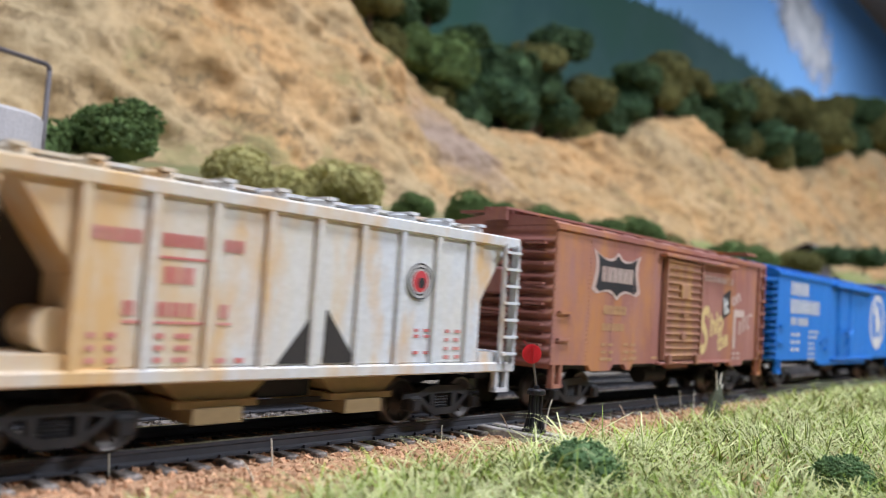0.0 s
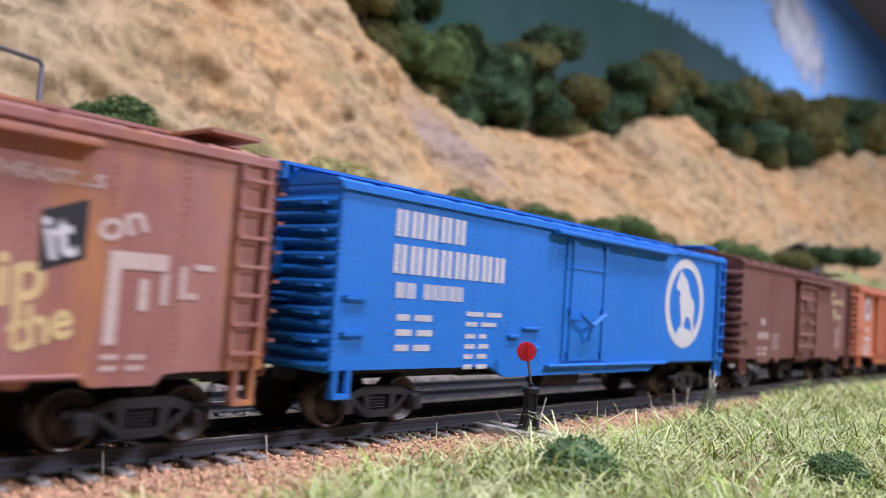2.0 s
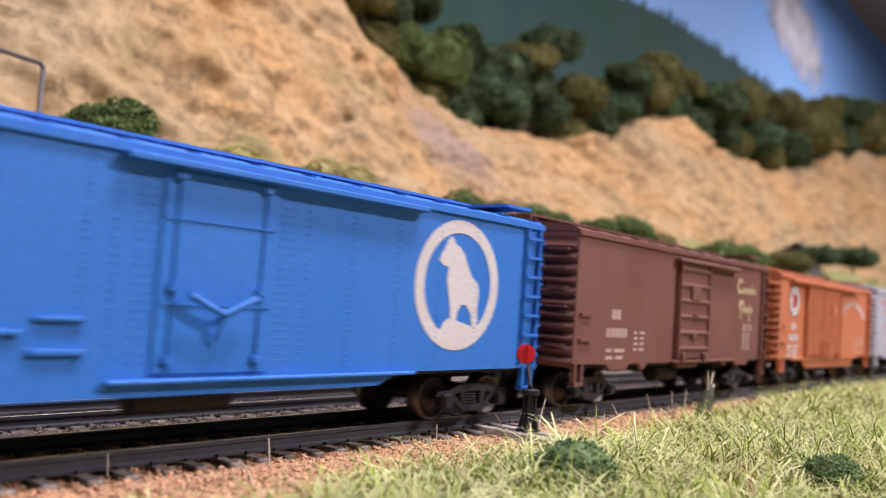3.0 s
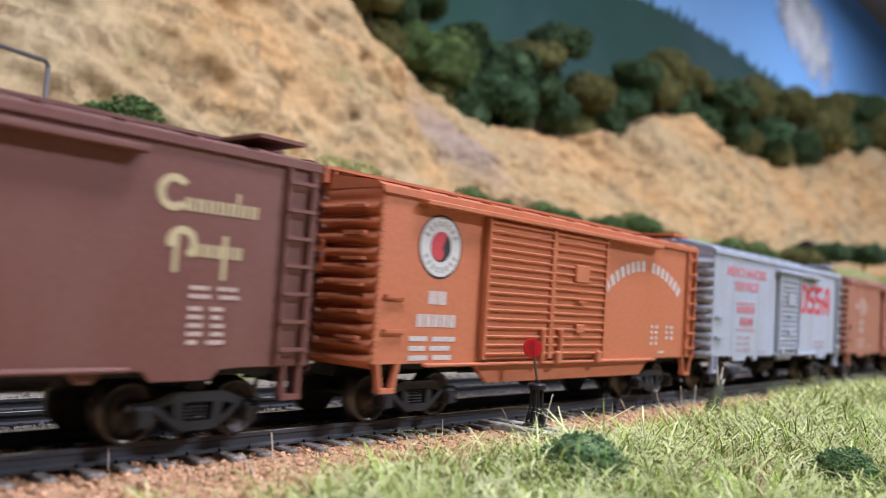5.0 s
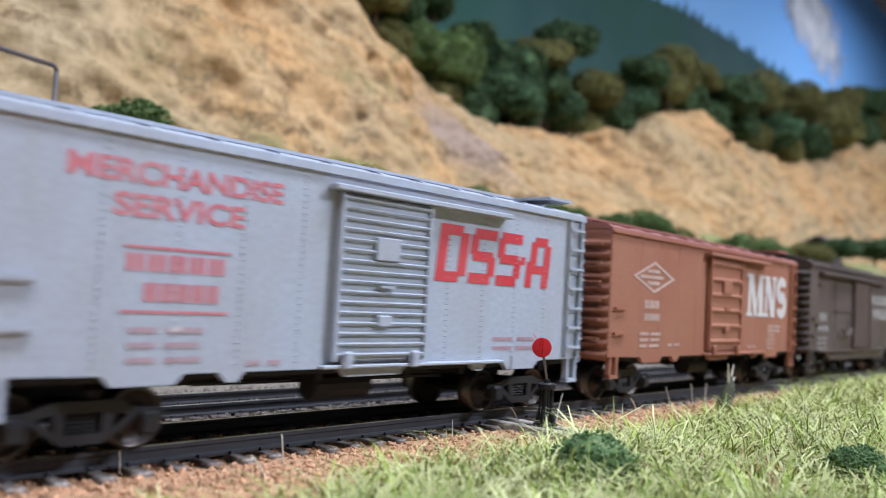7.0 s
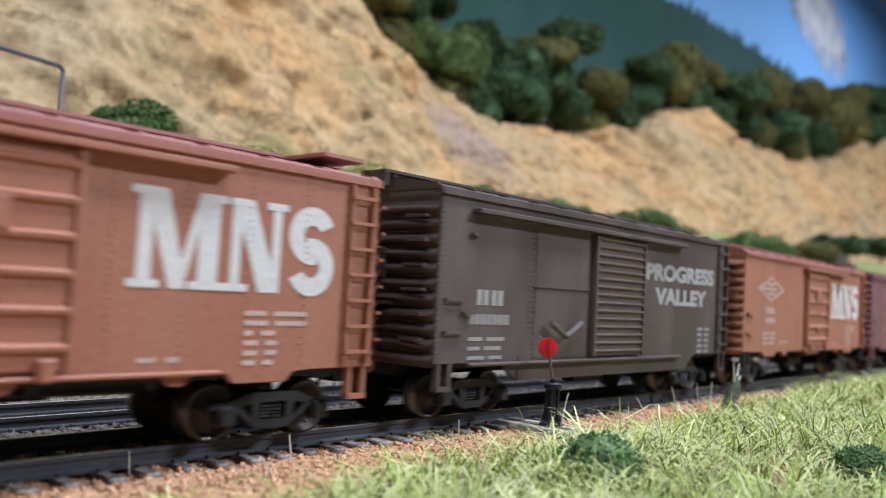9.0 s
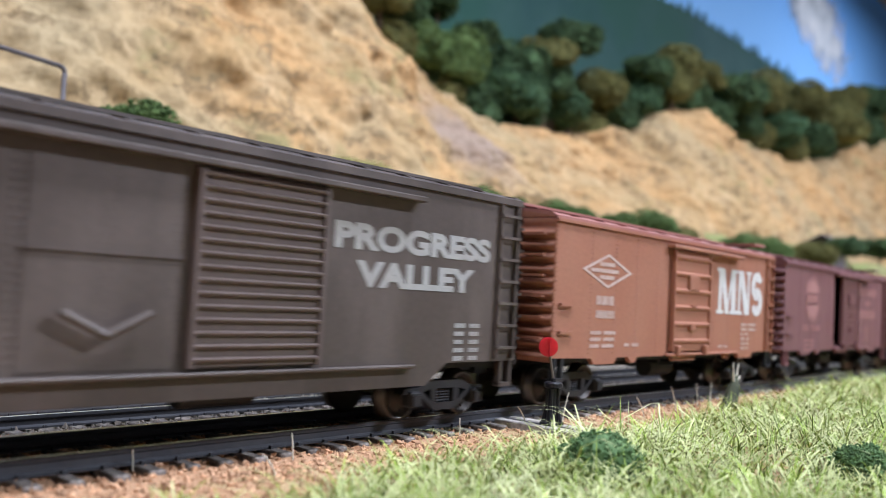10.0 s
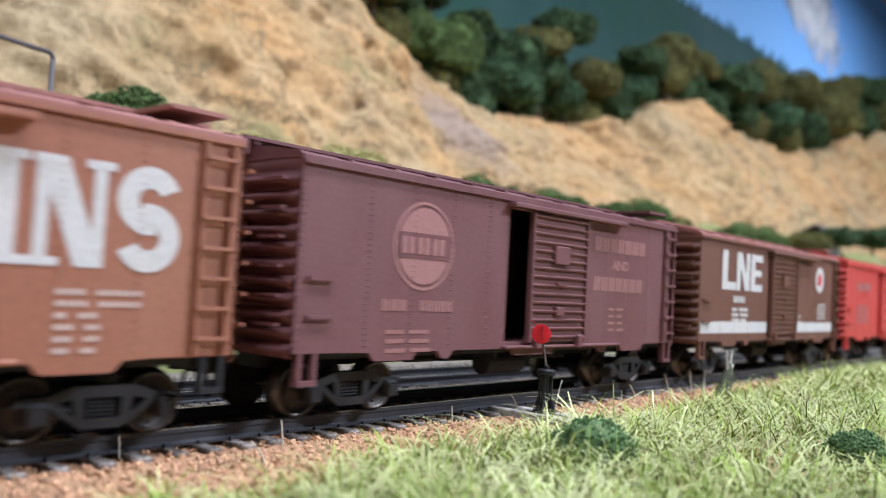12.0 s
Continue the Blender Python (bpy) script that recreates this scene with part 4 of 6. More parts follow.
def covered_hopper(u, length=0.121):
    car = thing("covered_hopper", "light grey rust-streaked covered hopper car with red lettering", "hopper car", "cars of the freight train")
    mat, y = M["hopper"], HALF_W - 0.0005
    top, low = 0.0402, 0.0135
    bm = boxes((0.0180, length - 0.013, -y, y, low, top), bevel=0.0003)
    part("body", bm, mat, car)
    for s in (0, 1):
        # slope sheets at the ends
        a = [(0.0085, top), (0.0185, top), (0.0185, 0.0260)]
        if s:
            a = [(length - 0.004, top), (length - 0.0135, top), (length - 0.0135, 0.0260)]
        part("slope_sheet", prism(bmesh.new(), a, -y + 0.0004, y - 0.0004), mat, car)
    for i in range(9):
        x = 0.0180 + i * 0.01065
        for s in (-1, 1):
            lo, hi = sorted((s * (HALF_W + 0.0003), s * (y - 0.0005)))
            part("side_rib", boxes((x - 0.0008, x + 0.0008, lo, hi, low - 0.001, top), bevel=0.00025), mat, car)
    for s in (-1, 1):
        lo, hi = sorted((s * (HALF_W + 0.0004), s * (y - 0.0006)))
        part("top_chord", boxes((0.0005, length - 0.0005, lo, hi, top - 0.0008, top + 0.0016), bevel=0.0003), mat, car)
        part("side_sill", boxes((0.0005, length - 0.0005, lo, hi, low - 0.0022, low), bevel=0.0003), mat, car)
        for x in (0.0006, length - 0.0020):
            part("corner_post", boxes((x, x + 0.0014, lo, hi, low - 0.002, top)), mat, car)
    part("roof", prism_x(bmesh.new(), [(-HALF_W, top + 0.0005), (-HALF_W + 0.004, top + 0.0022), (HALF_W - 0.004, top + 0.0022), (HALF_W, top + 0.0005)], 0.0005, length - 0.0005), mat, car)
    for i in range(10):
        x = 0.010 + i * (length - 0.02) / 9
        for s in (-1, 1):
            bm = bmesh.new()
            lathe(bm, [(0.0028, 0), (0.0028, 0.0012), (0.0020, 0.0016)], (x, s * 0.0105, top + 0.0020), "Z", 14)
            box(bm, x - 0.0012, x + 0.0012, s * 0.0105 - 0.0035, s * 0.0105 + 0.0035, top + 0.0034, top + 0.0040)
            part("roof_hatch", bm, mat, car)
    w = part("roof_walk", boxes((-0.002, length + 0.002, -0.0036, 0.0036, top + 0.0042, top + 0.0048)), mat, car)
    # flat dark triangles paint the shaded gaps of the two bays; their hoppers below
    mid = length / 2 + 0.002
    for s, c in ((-1, 0.0455), (1, 0.0785)):
        part("bay_gap_shade", prism(bmesh.new(), [(mid + s * 0.0010, low + 0.0004), (mid + s * 0.0092, low + 0.0004), (mid + s * 0.0012, low + 0.0100)], -y - 0.00025, -y - 0.00003), M["hopper_dark"], car, "dark triangle painted for the shaded gap between the bays")
        part("discharge_hopper", prism(bmesh.new(), [(c - 0.0125, low - 0.0010), (c + 0.0125, low - 0.0010), (c + 0.0065, 0.0074), (c - 0.0065, 0.0074)], -0.0118, 0.0118), M["hopper_low"], car, "weathered tan discharge bay, colour darkened for the shade under the car")
        part("outlet_flange", boxes((c - 0.0080, c + 0.0080, -0.0128, 0.0128, 0.0064, 0.0076)), M["hopper_low"], car)
        part("outlet_gate", boxes((c - 0.0048, c + 0.0048, -0.0132, 0.0132, 0.0038, 0.0064)), M["hopper_low"], car)
    # bulkhead plates, their near-black colour standing in for shade inside the ends
    part("bulkhead", boxes((0.0030, 0.0180, -0.0062, -0.0050, low, 0.0395), (length - 0.0128, length - 0.004, -0.0062, -0.0050, low, 0.0395)), M["hopper_dark"], car, "inner bulkhead coloured dark for the shade in the car end")
    part("gate_rod", boxes((0.050, 0.074, -0.0100, -0.0092, 0.0058, 0.0068), (0.056, 0.068, -0.0090, 0.0090, 0.0070, 0.0100)), M["under"], car)
    for x, w in ((0.0016, 0.0215), (length - 0.0126, 0.011)):
        part("end_floor", boxes((x, x + w, -y, y, low - 0.002, low + 0.0022)), mat, car)
    bm = bmesh.new()
    rod(bm, (0.0165, -0.0155, 0.0188), (0.0165, -0.0060, 0.0188), 0.0032, 18)
    box(bm, 0.0155, 0.0175, -0.0150, -0.0070, 0.0135, 0.0165)
    part("brake_cylinder", bm, mat, car)
    ladder(car, length - 0.0065, length - 0.0012, low, top, 7, mat)
    ladder(car, 0.0012, 0.0060, low, top, 7, mat)
    stirrup(car, length - 0.0068, 0.0046, mat)
    stirrup(car, 0.0012, 0.0046, mat)
    part("underframe", boxes((0.003, length - 0.003, -0.0035, 0.0035, 0.0080, 0.0125), (0.002, 0.02, -0.015, 0.015, 0.0112, 0.0122), (length - 0.02, length - 0.002, -0.015, 0.015, 0.0112, 0.0122)), M["under"], car)
    off = -y - 0.0001

    def mark(name, rects, m):
        ink(car, name, rects, m, y=off)
    for word, x0, x1, z0, h in (("onesi", 0.0195, 0.0272, 0.0318, 0.0022), ("noiin", 0.0304, 0.0378, 0.0318, 0.0022), ("eiin", 0.0412, 0.0452, 0.0318, 0.0022), ("on", 0.0312, 0.0368, 0.0262, 0.0028),
                                 ("sss", 0.0304, 0.0372, 0.0212, 0.0024), ("s", 0.0250, 0.0272, 0.0212, 0.0024), ("s", 0.0412, 0.0434, 0.0212, 0.0024)):
        letters(car, word, x0, x1, z0, h, M["hopper_ink"], off)
    for x0, x1, z in ((0.0302, 0.0384, 0.0300), (0.0302, 0.0384, 0.0202), (0.0250, 0.0278, 0.0202), (0.0410, 0.0436, 0.0202)):
        mark("underline", [(x0, x1, z, z + 0.0004)], M["hopper_ink"])
    mark("data_mark", data_rows(0.0200, 0.0250, 0.0188, 3, 0.0018, 0.0008, 3) + data_rows(0.0304, 0.0368, 0.0188, 3, 0.0018, 0.0008, 4) + data_rows(0.0412, 0.0475, 0.0150, 1, 0.0018, 0.0008, 5) + data_rows(0.0870, 0.0920, 0.0205, 2, 0.0012, 0.0006, 7) + data_rows(0.087, 0.093, 0.0160, 1, 0.0012, 0.0006, 7) + data_rows(0.0965, 0.1020, 0.0205, 4, 0.0018, 0.0007, 9), M["hopper_ink"])
    for r0, r1, m, k in ((0.0, 0.0038, "white", -7), (0.0026, 0.0029, "black", -5), (0.0034, 0.0037, "black", -5), (0.0, 0.0022, "red_ink", -5)):
        disc(car, "round_emblem", 0.0876, 0.0300, r0, r1, M[m], layer=k)
    disc(car, "round_emblem", 0.0879, 0.0297, 0, 0.0011, M["black"], layer=-3)
    for x, s in ((0.0, -1), (length, 1)):
        coupler(car, x, s)
    truck(car, 0.0190)
    truck(car, length - 0.0190)
    CARS.append((car, u))
    return car


def shield(cx, cz, w, h, k=1.0):
    """A shield with drawn-in sides and pointed corners."""
    a, b = w / 2 * k, h / 2 * k
    top = [(-1, 1), (-0.85, 0.86), (-0.6, 0.70), (-0.35, 0.66), (-0.15, 0.76), (0, 0.98), (0.15, 0.76), (0.35, 0.66), (0.6, 0.70), (0.85, 0.86), (1, 1)]
    right = [(0.9, 0.6), (0.88, 0.2), (0.95, -0.25), (1.02, -0.62)]
    low = [(0.85, -0.80), (0.6, -0.70), (0.35, -0.68), (0.15, -0.80), (0, -1.0), (-0.15, -0.80), (-0.35, -0.68), (-0.6, -0.70), (-0.85, -0.80), (-1.02, -0.62)]
    left = [(-0.95, -0.25), (-0.88, 0.2), (-0.9, 0.6)]
    return [(cx + a * x, cz + b * z) for x, z in top + right + low + left]


covered_hopper(0.0187)

# rusty oxide boxcar with a shield and script lettering
c = boxcar("weathered oxide-brown boxcar with shield emblem and script slogan", 0.1545, L40, M["frisco"], M["frisco"], SEAMS, eave=0.0470)
corrugated_door(c, 0.0580, 0.0835, 0.0132, 0.0436, 14, M["frisco_door"])
door_tracks(c, 0.0555, 0.1100, 0.0132, 0.0438, M["frisco"])
blot(c, "shield_emblem", shield(0.0308, 0.0362, 0.0260, 0.0132), M["faded"], "worn white shield border", 0)
blot(c, "shield_emblem", shield(0.0308, 0.0362, 0.0260, 0.0132, 0.86), M["black"], "worn black shield", 1)
letters(c, "eniseo", 0.0224, 0.0398, 0.0342, 0.0044, M["faded"], y=INK - 0.00012)
letters(c, "slise", 0.0245, 0.0372, 0.0256, 0.0026, M["ochre_ink"])
letters(c, "osoio", 0.0240, 0.0360, 0.0212, 0.0022, M["ochre_ink"])
ink(c, "data_mark", data_rows(0.0240, 0.0310, 0.0180, 3, 0.0020, 0.0008, 11) + data_rows(0.0360, 0.0440, 0.0180, 3, 0.0020, 0.0008, 12) + [(0.0235, 0.0275, 0.0135, 0.0142), (0.0400, 0.0440, 0.0135, 0.0142), (0.0530, 0.0565, 0.0135, 0.0142)], M["ochre_ink"])
text_part(c, "SOUTHEAST...S", 0.0880, 0.0385, 0.0026, M["faded"], 0.0235)
text_part(c, "S", 0.0855, 0.0150, 0.0205, M["cream"], 0.0090, 8, 0.35)
text_part(c, "hip", 0.0938, 0.0205, 0.0100, M["cream"], 0.0115, 14, 0.2)
blot(c, "sign_panel", [(0.1032, 0.0262), (0.1095, 0.0285), (0.1095, 0.0368), (0.1032, 0.0345)], M["black"], "small black slanted panel")
text_part(c, "it", 0.1043, 0.0280, 0.0085, M["white"], 0.0042, 14).location.y = -0.00015
text_part(c, "on", 0.1115, 0.0310, 0.0062, M["faded"], 0.0075, 18)
text_part(c, "the", 0.1005, 0.0155, 0.0078, M["cream"], 0.0090, 16, 0.2)
ink(c, "script_mark", [(0.1130, 0.1150, 0.0165, 0.0300), (0.1150, 0.1225, 0.0275, 0.0300), (0.1180, 0.1195, 0.0215, 0.0262), (0.1215, 0.1227, 0.0225, 0.0272), (0.1245, 0.1278, 0.0235, 0.0245), (0.1245, 0.1257, 0.0245, 0.0285), (0.1270, 0.1305, 0.0280, 0.0290)], M["faded"])
ink(c, "data_mark", data_rows(0.1130, 0.1200, 0.0152, 2, 0.0016, 0.0008, 15), M["faded"])

# blue fifty-foot boxcar
LB = 0.1795
c = boxcar("bright blue fifty-foot boxcar with white ring emblem", 0.3106, LB, M["blue"], M["blue"], [0.0155, 0.028, 0.0405, 0.053, 0.0655, 0.1165, 0.129, 0.1415, 0.154], 15, 14,
           [(0, SILL), (0.048, SILL), (0.054, 0.0095), (LB - 0.054, 0.0095), (LB - 0.048, SILL), (LB, SILL), (LB, SILL + 0.0016), (0, SILL + 0.0016)])
d = part("plug_door", boxes((0.0770, 0.0985, -HALF_W - 0.0004, -HALF_W - 0.0001, 0.0128, 0.0438), bevel=0.0001), M["blue"], c)
rx = (0.0725, 0.0770, 0.0985, 0.1030)
for z in (0.0235, 0.0365):
    part("door_rib", boxes((rx[1] + 0.0006, rx[2] - 0.0006, -HALF_W - 0.0006, -HALF_W - 0.0004, z - 0.0002, z + 0.0002)), M["blue"], d)
for x in (0.0795, 0.0958):
    bm = bmesh.new()
    rod(bm, (x, -HALF_W - 0.0006, 0.0130), (x, -HALF_W - 0.0006, 0.0442), 0.00022, 8)
    for z in (0.0150, 0.0260, 0.0430):
        box(bm, x - 0.0008, x + 0.0008, -HALF_W - 0.0012, -HALF_W - 0.0003, z - 0.0005, z + 0.0005)
    part("lock_rod", bm, M["blue"], d)
bm = bmesh.new()
for s in (-1, 1):
    rod(bm, (0.0876, -HALF_W - 0.0026, 0.0222), (0.0876 + s * 0.0062, -HALF_W - 0.0026, 0.0250), 0.0006, 8)
rod(bm, (0.0876, -HALF_W - 0.0026, 0.0225), (0.0876, -HALF_W - 0.0012, 0.0180), 0.0004, 8)
part("door_crank", bm, M["blue"], d)
door_tracks(c, 0.0700, 0.1350, 0.0128, 0.0442, M["blue"])
for x0, x1, z0, z1 in ((0.0590, 0.0668, 0.0158, 0.0166), (0.0595, 0.0665, 0.0205, 0.0211), (0.0540, 0.0580, 0.0185, 0.0192)):
    part("route_ledge", boxes((x0, x1, -HALF_W - 0.0008, -HALF_W, z0, z1), bevel=0.0001), M["blue"], c)
rivets(c, [0.0700, 0.0735, 0.0755, 0.1000, 0.1020, 0.1055], SILL + 0.002, EAVE - 0.003, M["blue"], 0.0013)
letters(c, "oneil", 0.0148, 0.0372, 0.0378, 0.0058, M["white"])
letters(c, "noilnein", 0.0148, 0.0522, 0.0305, 0.0062, M["white"])
letters(c, "on", 0.0160, 0.0222, 0.0258, 0.0034, M["white"])
letters(c, "sosoo", 0.0242, 0.0372, 0.0258, 0.0034, M["white"])
ink(c, "data_mark", data_rows(0.0168, 0.0285, 0.0228, 3, 0.0030, 0.0013, 21) + data_rows(0.0385, 0.0515, 0.0240, 2, 0.0022, 0.0010, 22) + data_rows(0.0385, 0.0470, 0.0192, 4, 0.0022, 0.0010, 23), M["white"])
disc(c, "ring_emblem", 0.1482, 0.0302, 0.0112, 0.0140, M["white"], "white ring emblem")
goat = [(-0.0033, 0.0103), (-0.0024, 0.0096), (-0.0019, 0.0087), (-0.0003, 0.0082), (0.0013, 0.0068), (0.0027, 0.0043), (0.0043, 0.0021), (0.0064, 0.0009), (0.0072, -0.0011), (0.0068, -0.0049), (0.0072, -0.0076), (0.0067, -0.0091), (0.0052, -0.0089), (0.0048, -0.0062), (0.0029, -0.0041), (0.0011, -0.0043), (0.0000, -0.0061), (-0.0003, -0.0082), (-0.0020, -0.0082), (-0.0024, -0.0049), (-0.0032, -0.0018), (-0.0040, 0.0009), (-0.0036, 0.0037), (-0.0056, 0.0039), (-0.0069, 0.0050), (-0.0064, 0.0062), (-0.0051, 0.0077), (-0.0045, 0.0091)]
blot(c, "ring_emblem", [(0.1482 + x, 0.0302 + z) for x, z in goat], M["white"], "plain white animal silhouette")
blot(c, "ring_emblem", [(0.1482 + x, 0.0302 + z) for x, z in ((-0.0040, -0.0078), (-0.0024, -0.0071), (0.0008, -0.0078), (0.0045, -0.0086), (0.0069, -0.0096), (0.0080, -0.0107), (0.0059, -0.0127), (0.0000, -0.0137), (-0.0047, -0.0128), (-0.0067, -0.0114))], M["white"], "plain white rock shape", 1)

# dark maroon boxcar with gold script
c = boxcar("dark maroon boxcar with gold script marks and panelled door", 0.5070, L40, M["cp"], M["cp"], [], eave=0.0472)
panel_door(c, 0.0600, 0.0830, 0.0135, 0.0436, 6, M["cp"])
door_tracks(c, 0.0575, 0.1075, 0.0135, 0.0438, M["cp"])
letters(c, "on", 0.0195, 0.0250, 0.0245, 0.0030, M["faded"])
letters(c, "sooso", 0.0170, 0.0290, 0.0195, 0.0028, M["faded"])
ink(c, "data_mark", data_rows(0.0170, 0.0280, 0.0165, 2, 0.0020, 0.0010, 31) + data_rows(0.0330, 0.0400, 0.0215, 4, 0.0016, 0.0008, 32), M["faded"])
disc(c, "script_mark", 0.1130, 0.0390, 0.0016, 0.0028, M["gold"], "gold script flourish", 0, 40, 320)
disc(c, "script_mark", 0.1150, 0.0315, 0.0014, 0.0026, M["gold"], "gold script flourish", 0, -60, 200)
letters(c, "oinoiin", 0.1150, 0.1288, 0.0364, 0.0022, M["gold"])
letters(c, "oosis", 0.1170, 0.1262, 0.0295, 0.0022, M["gold"])
ink(c, "script_mark", [(0.1136, 0.1144, 0.0270, 0.0330)] + [(0.1242, 0.1248, 0.0386, 0.0402), (0.1222, 0.1230, 0.0262, 0.0332)], M["gold"], "gold script marks")
ink(c, "data_mark", data_rows(0.1170, 0.1265, 0.0252, 2, 0.0013, 0.0007, 33) + data_rows(0.1170, 0.1240, 0.0220, 5, 0.0013, 0.0007, 34), M["faded"])

# orange-brown boxcar with double doors
c = boxcar("orange-brown double-door boxcar with round white emblem", 0.6637, L40, M["np"], M["np"], [], 12, 12, fish_outline(L40, 0.030, 0.112, 0.0078), step_slant=0.0011)
corrugated_door(c, 0.0320, 0.0578, 0.0130, 0.0438, 16, M["np"], False)
corrugated_door(c, 0.0580, 0.0832, 0.0130, 0.0438, 16, M["np"])
door_tracks(c, 0.0105, 0.1130, 0.0130, 0.0440, M["np"], 0.0140)
for x in (0.0535, 0.0612):
    part("door_latch", boxes((x, x + 0.0012, -HALF_W - 0.0023, -HALF_W - 0.0010, 0.0118, 0.0200), bevel=0.0002), M["np"], c)
for r0, r1, m in ((0.0062, 0.0066, "black"), (0.0, 0.0062, "white")):
    disc(c, "round_emblem", 0.0176, 0.0362, r0, r1, M[m])
for k in range(20):
    a = 2 * math.pi * (k + 0.5) / 20
    if abs(math.sin(a)) > 0.18:
        p = (0.0176 + 0.0048 * math.cos(a), 0.0362 + 0.0048 * math.sin(a))
        q = [(dx * math.cos(a) - dz * math.sin(a), dx * math.sin(a) + dz * math.cos(a)) for dx, dz in ((-0.0006, -0.00035), (0.0006, -0.00035), (0.0006, 0.00035), (-0.0006, 0.00035))]
        blot(c, "emblem_mark", [(p[0] + x, p[1] + z) for x, z in q], M["grey_ink"], "", 1)
R = 0.0031
half = [(R * math.cos(radians(a)), R * math.sin(radians(a))) for a in range(60, 241, 10)]
swirl = [(R / 2 * math.cos(radians(60)) * -1 + R / 2 * math.cos(radians(a)), -R / 2 * math.sin(radians(60)) + R / 2 * math.sin(radians(a))) for a in range(240, 421, 15)]
disc(c, "round_emblem", 0.0176, 0.0362, 0, R, M["black"], layer=2)
blot(c, "round_emblem", [(0.0176 + x, 0.0362 + z) for x, z in half + swirl[1:-1]], M["red_ink"], "", 4)
for k in range(16):
    if k == 8:
        continue
    a = radians(128 - 76 * k / 15)
    p = (0.1075 + 0.0345 * math.cos(a) * 1.0, 0.0085 + 0.0300 * math.sin(a))
    t = a - math.pi / 2
    for x0, x1, z0, z1 in mark_rects("nosei"[k % 5], -0.0011, 0.0011, -0.0016, 0.0033):
        q = [(p[0] + x * math.cos(t) - z * math.sin(t), p[1] + x * math.sin(t) + z * math.cos(t)) for x, z in ((x0, z0), (x1, z0), (x1, z1), (x0, z1))]
        blot(c, "arched_lettering", q, M["white"])
letters(c, "no", 0.0150, 0.0208, 0.0242, 0.0030, M["white"])
letters(c, "sssss", 0.0118, 0.0240, 0.0196, 0.0028, M["white"])
ink(c, "data_mark", data_rows(0.0100, 0.0245, 0.0178, 3, 0.0019, 0.0010, 41) + data_rows(0.1120, 0.1165, 0.0218, 4, 0.0016, 0.0008, 42) + data_rows(0.1215, 0.1270, 0.0218, 3, 0.0016, 0.0008, 43) + [(0.117, 0.121, 0.0138, 0.0143)], M["white"])

# silver boxcar with red lettering
c = boxcar("weathered silver-grey boxcar with red lettering", 0.8190, L40, M["silver"], M["silver"], SEAMS, eave=0.0476)
corrugated_door(c, 0.0592, 0.0830, 0.0135, 0.0436, 16, M["silver"])
door_tracks(c, 0.0570, 0.1085, 0.0135, 0.0438, M["silver"])
text_part(c, "MERCHANDISE", 0.0108, 0.0400, 0.0046, M["red_faint"], 0.0365)
text_part(c, "SERVICE", 0.0178, 0.0352, 0.0046, M["red_faint"], 0.0222)
letters(c, "osslo", 0.0205, 0.0375, 0.0272, 0.0028, M["red_faint"])
letters(c, "isoso", 0.0235, 0.0365, 0.0228, 0.0030, M["red_faint"])
ink(c, "underline", [(0.0200, 0.0378, 0.0306, 0.0310), (0.0200, 0.0378, 0.0212, 0.0216)], M["red_faint"])
ink(c, "data_mark", data_rows(0.0215, 0.0350, 0.0192, 3, 0.0022, 0.0009, 51) + data_rows(0.0420, 0.0490, 0.0140, 1, 0.0020, 0.0008, 52) + data_rows(0.1060, 0.1240, 0.0178, 2, 0.0020, 0.0008, 53), M["silver_ink"])
ink(c, "paper_label", [(0.0280, 0.0300, 0.0186, 0.0193)], M["white"])
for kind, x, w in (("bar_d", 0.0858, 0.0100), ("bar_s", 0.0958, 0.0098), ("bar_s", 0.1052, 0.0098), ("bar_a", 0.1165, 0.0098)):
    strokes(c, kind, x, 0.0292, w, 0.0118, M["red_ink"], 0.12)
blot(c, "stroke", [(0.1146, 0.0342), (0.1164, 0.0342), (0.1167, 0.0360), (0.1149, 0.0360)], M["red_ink"])


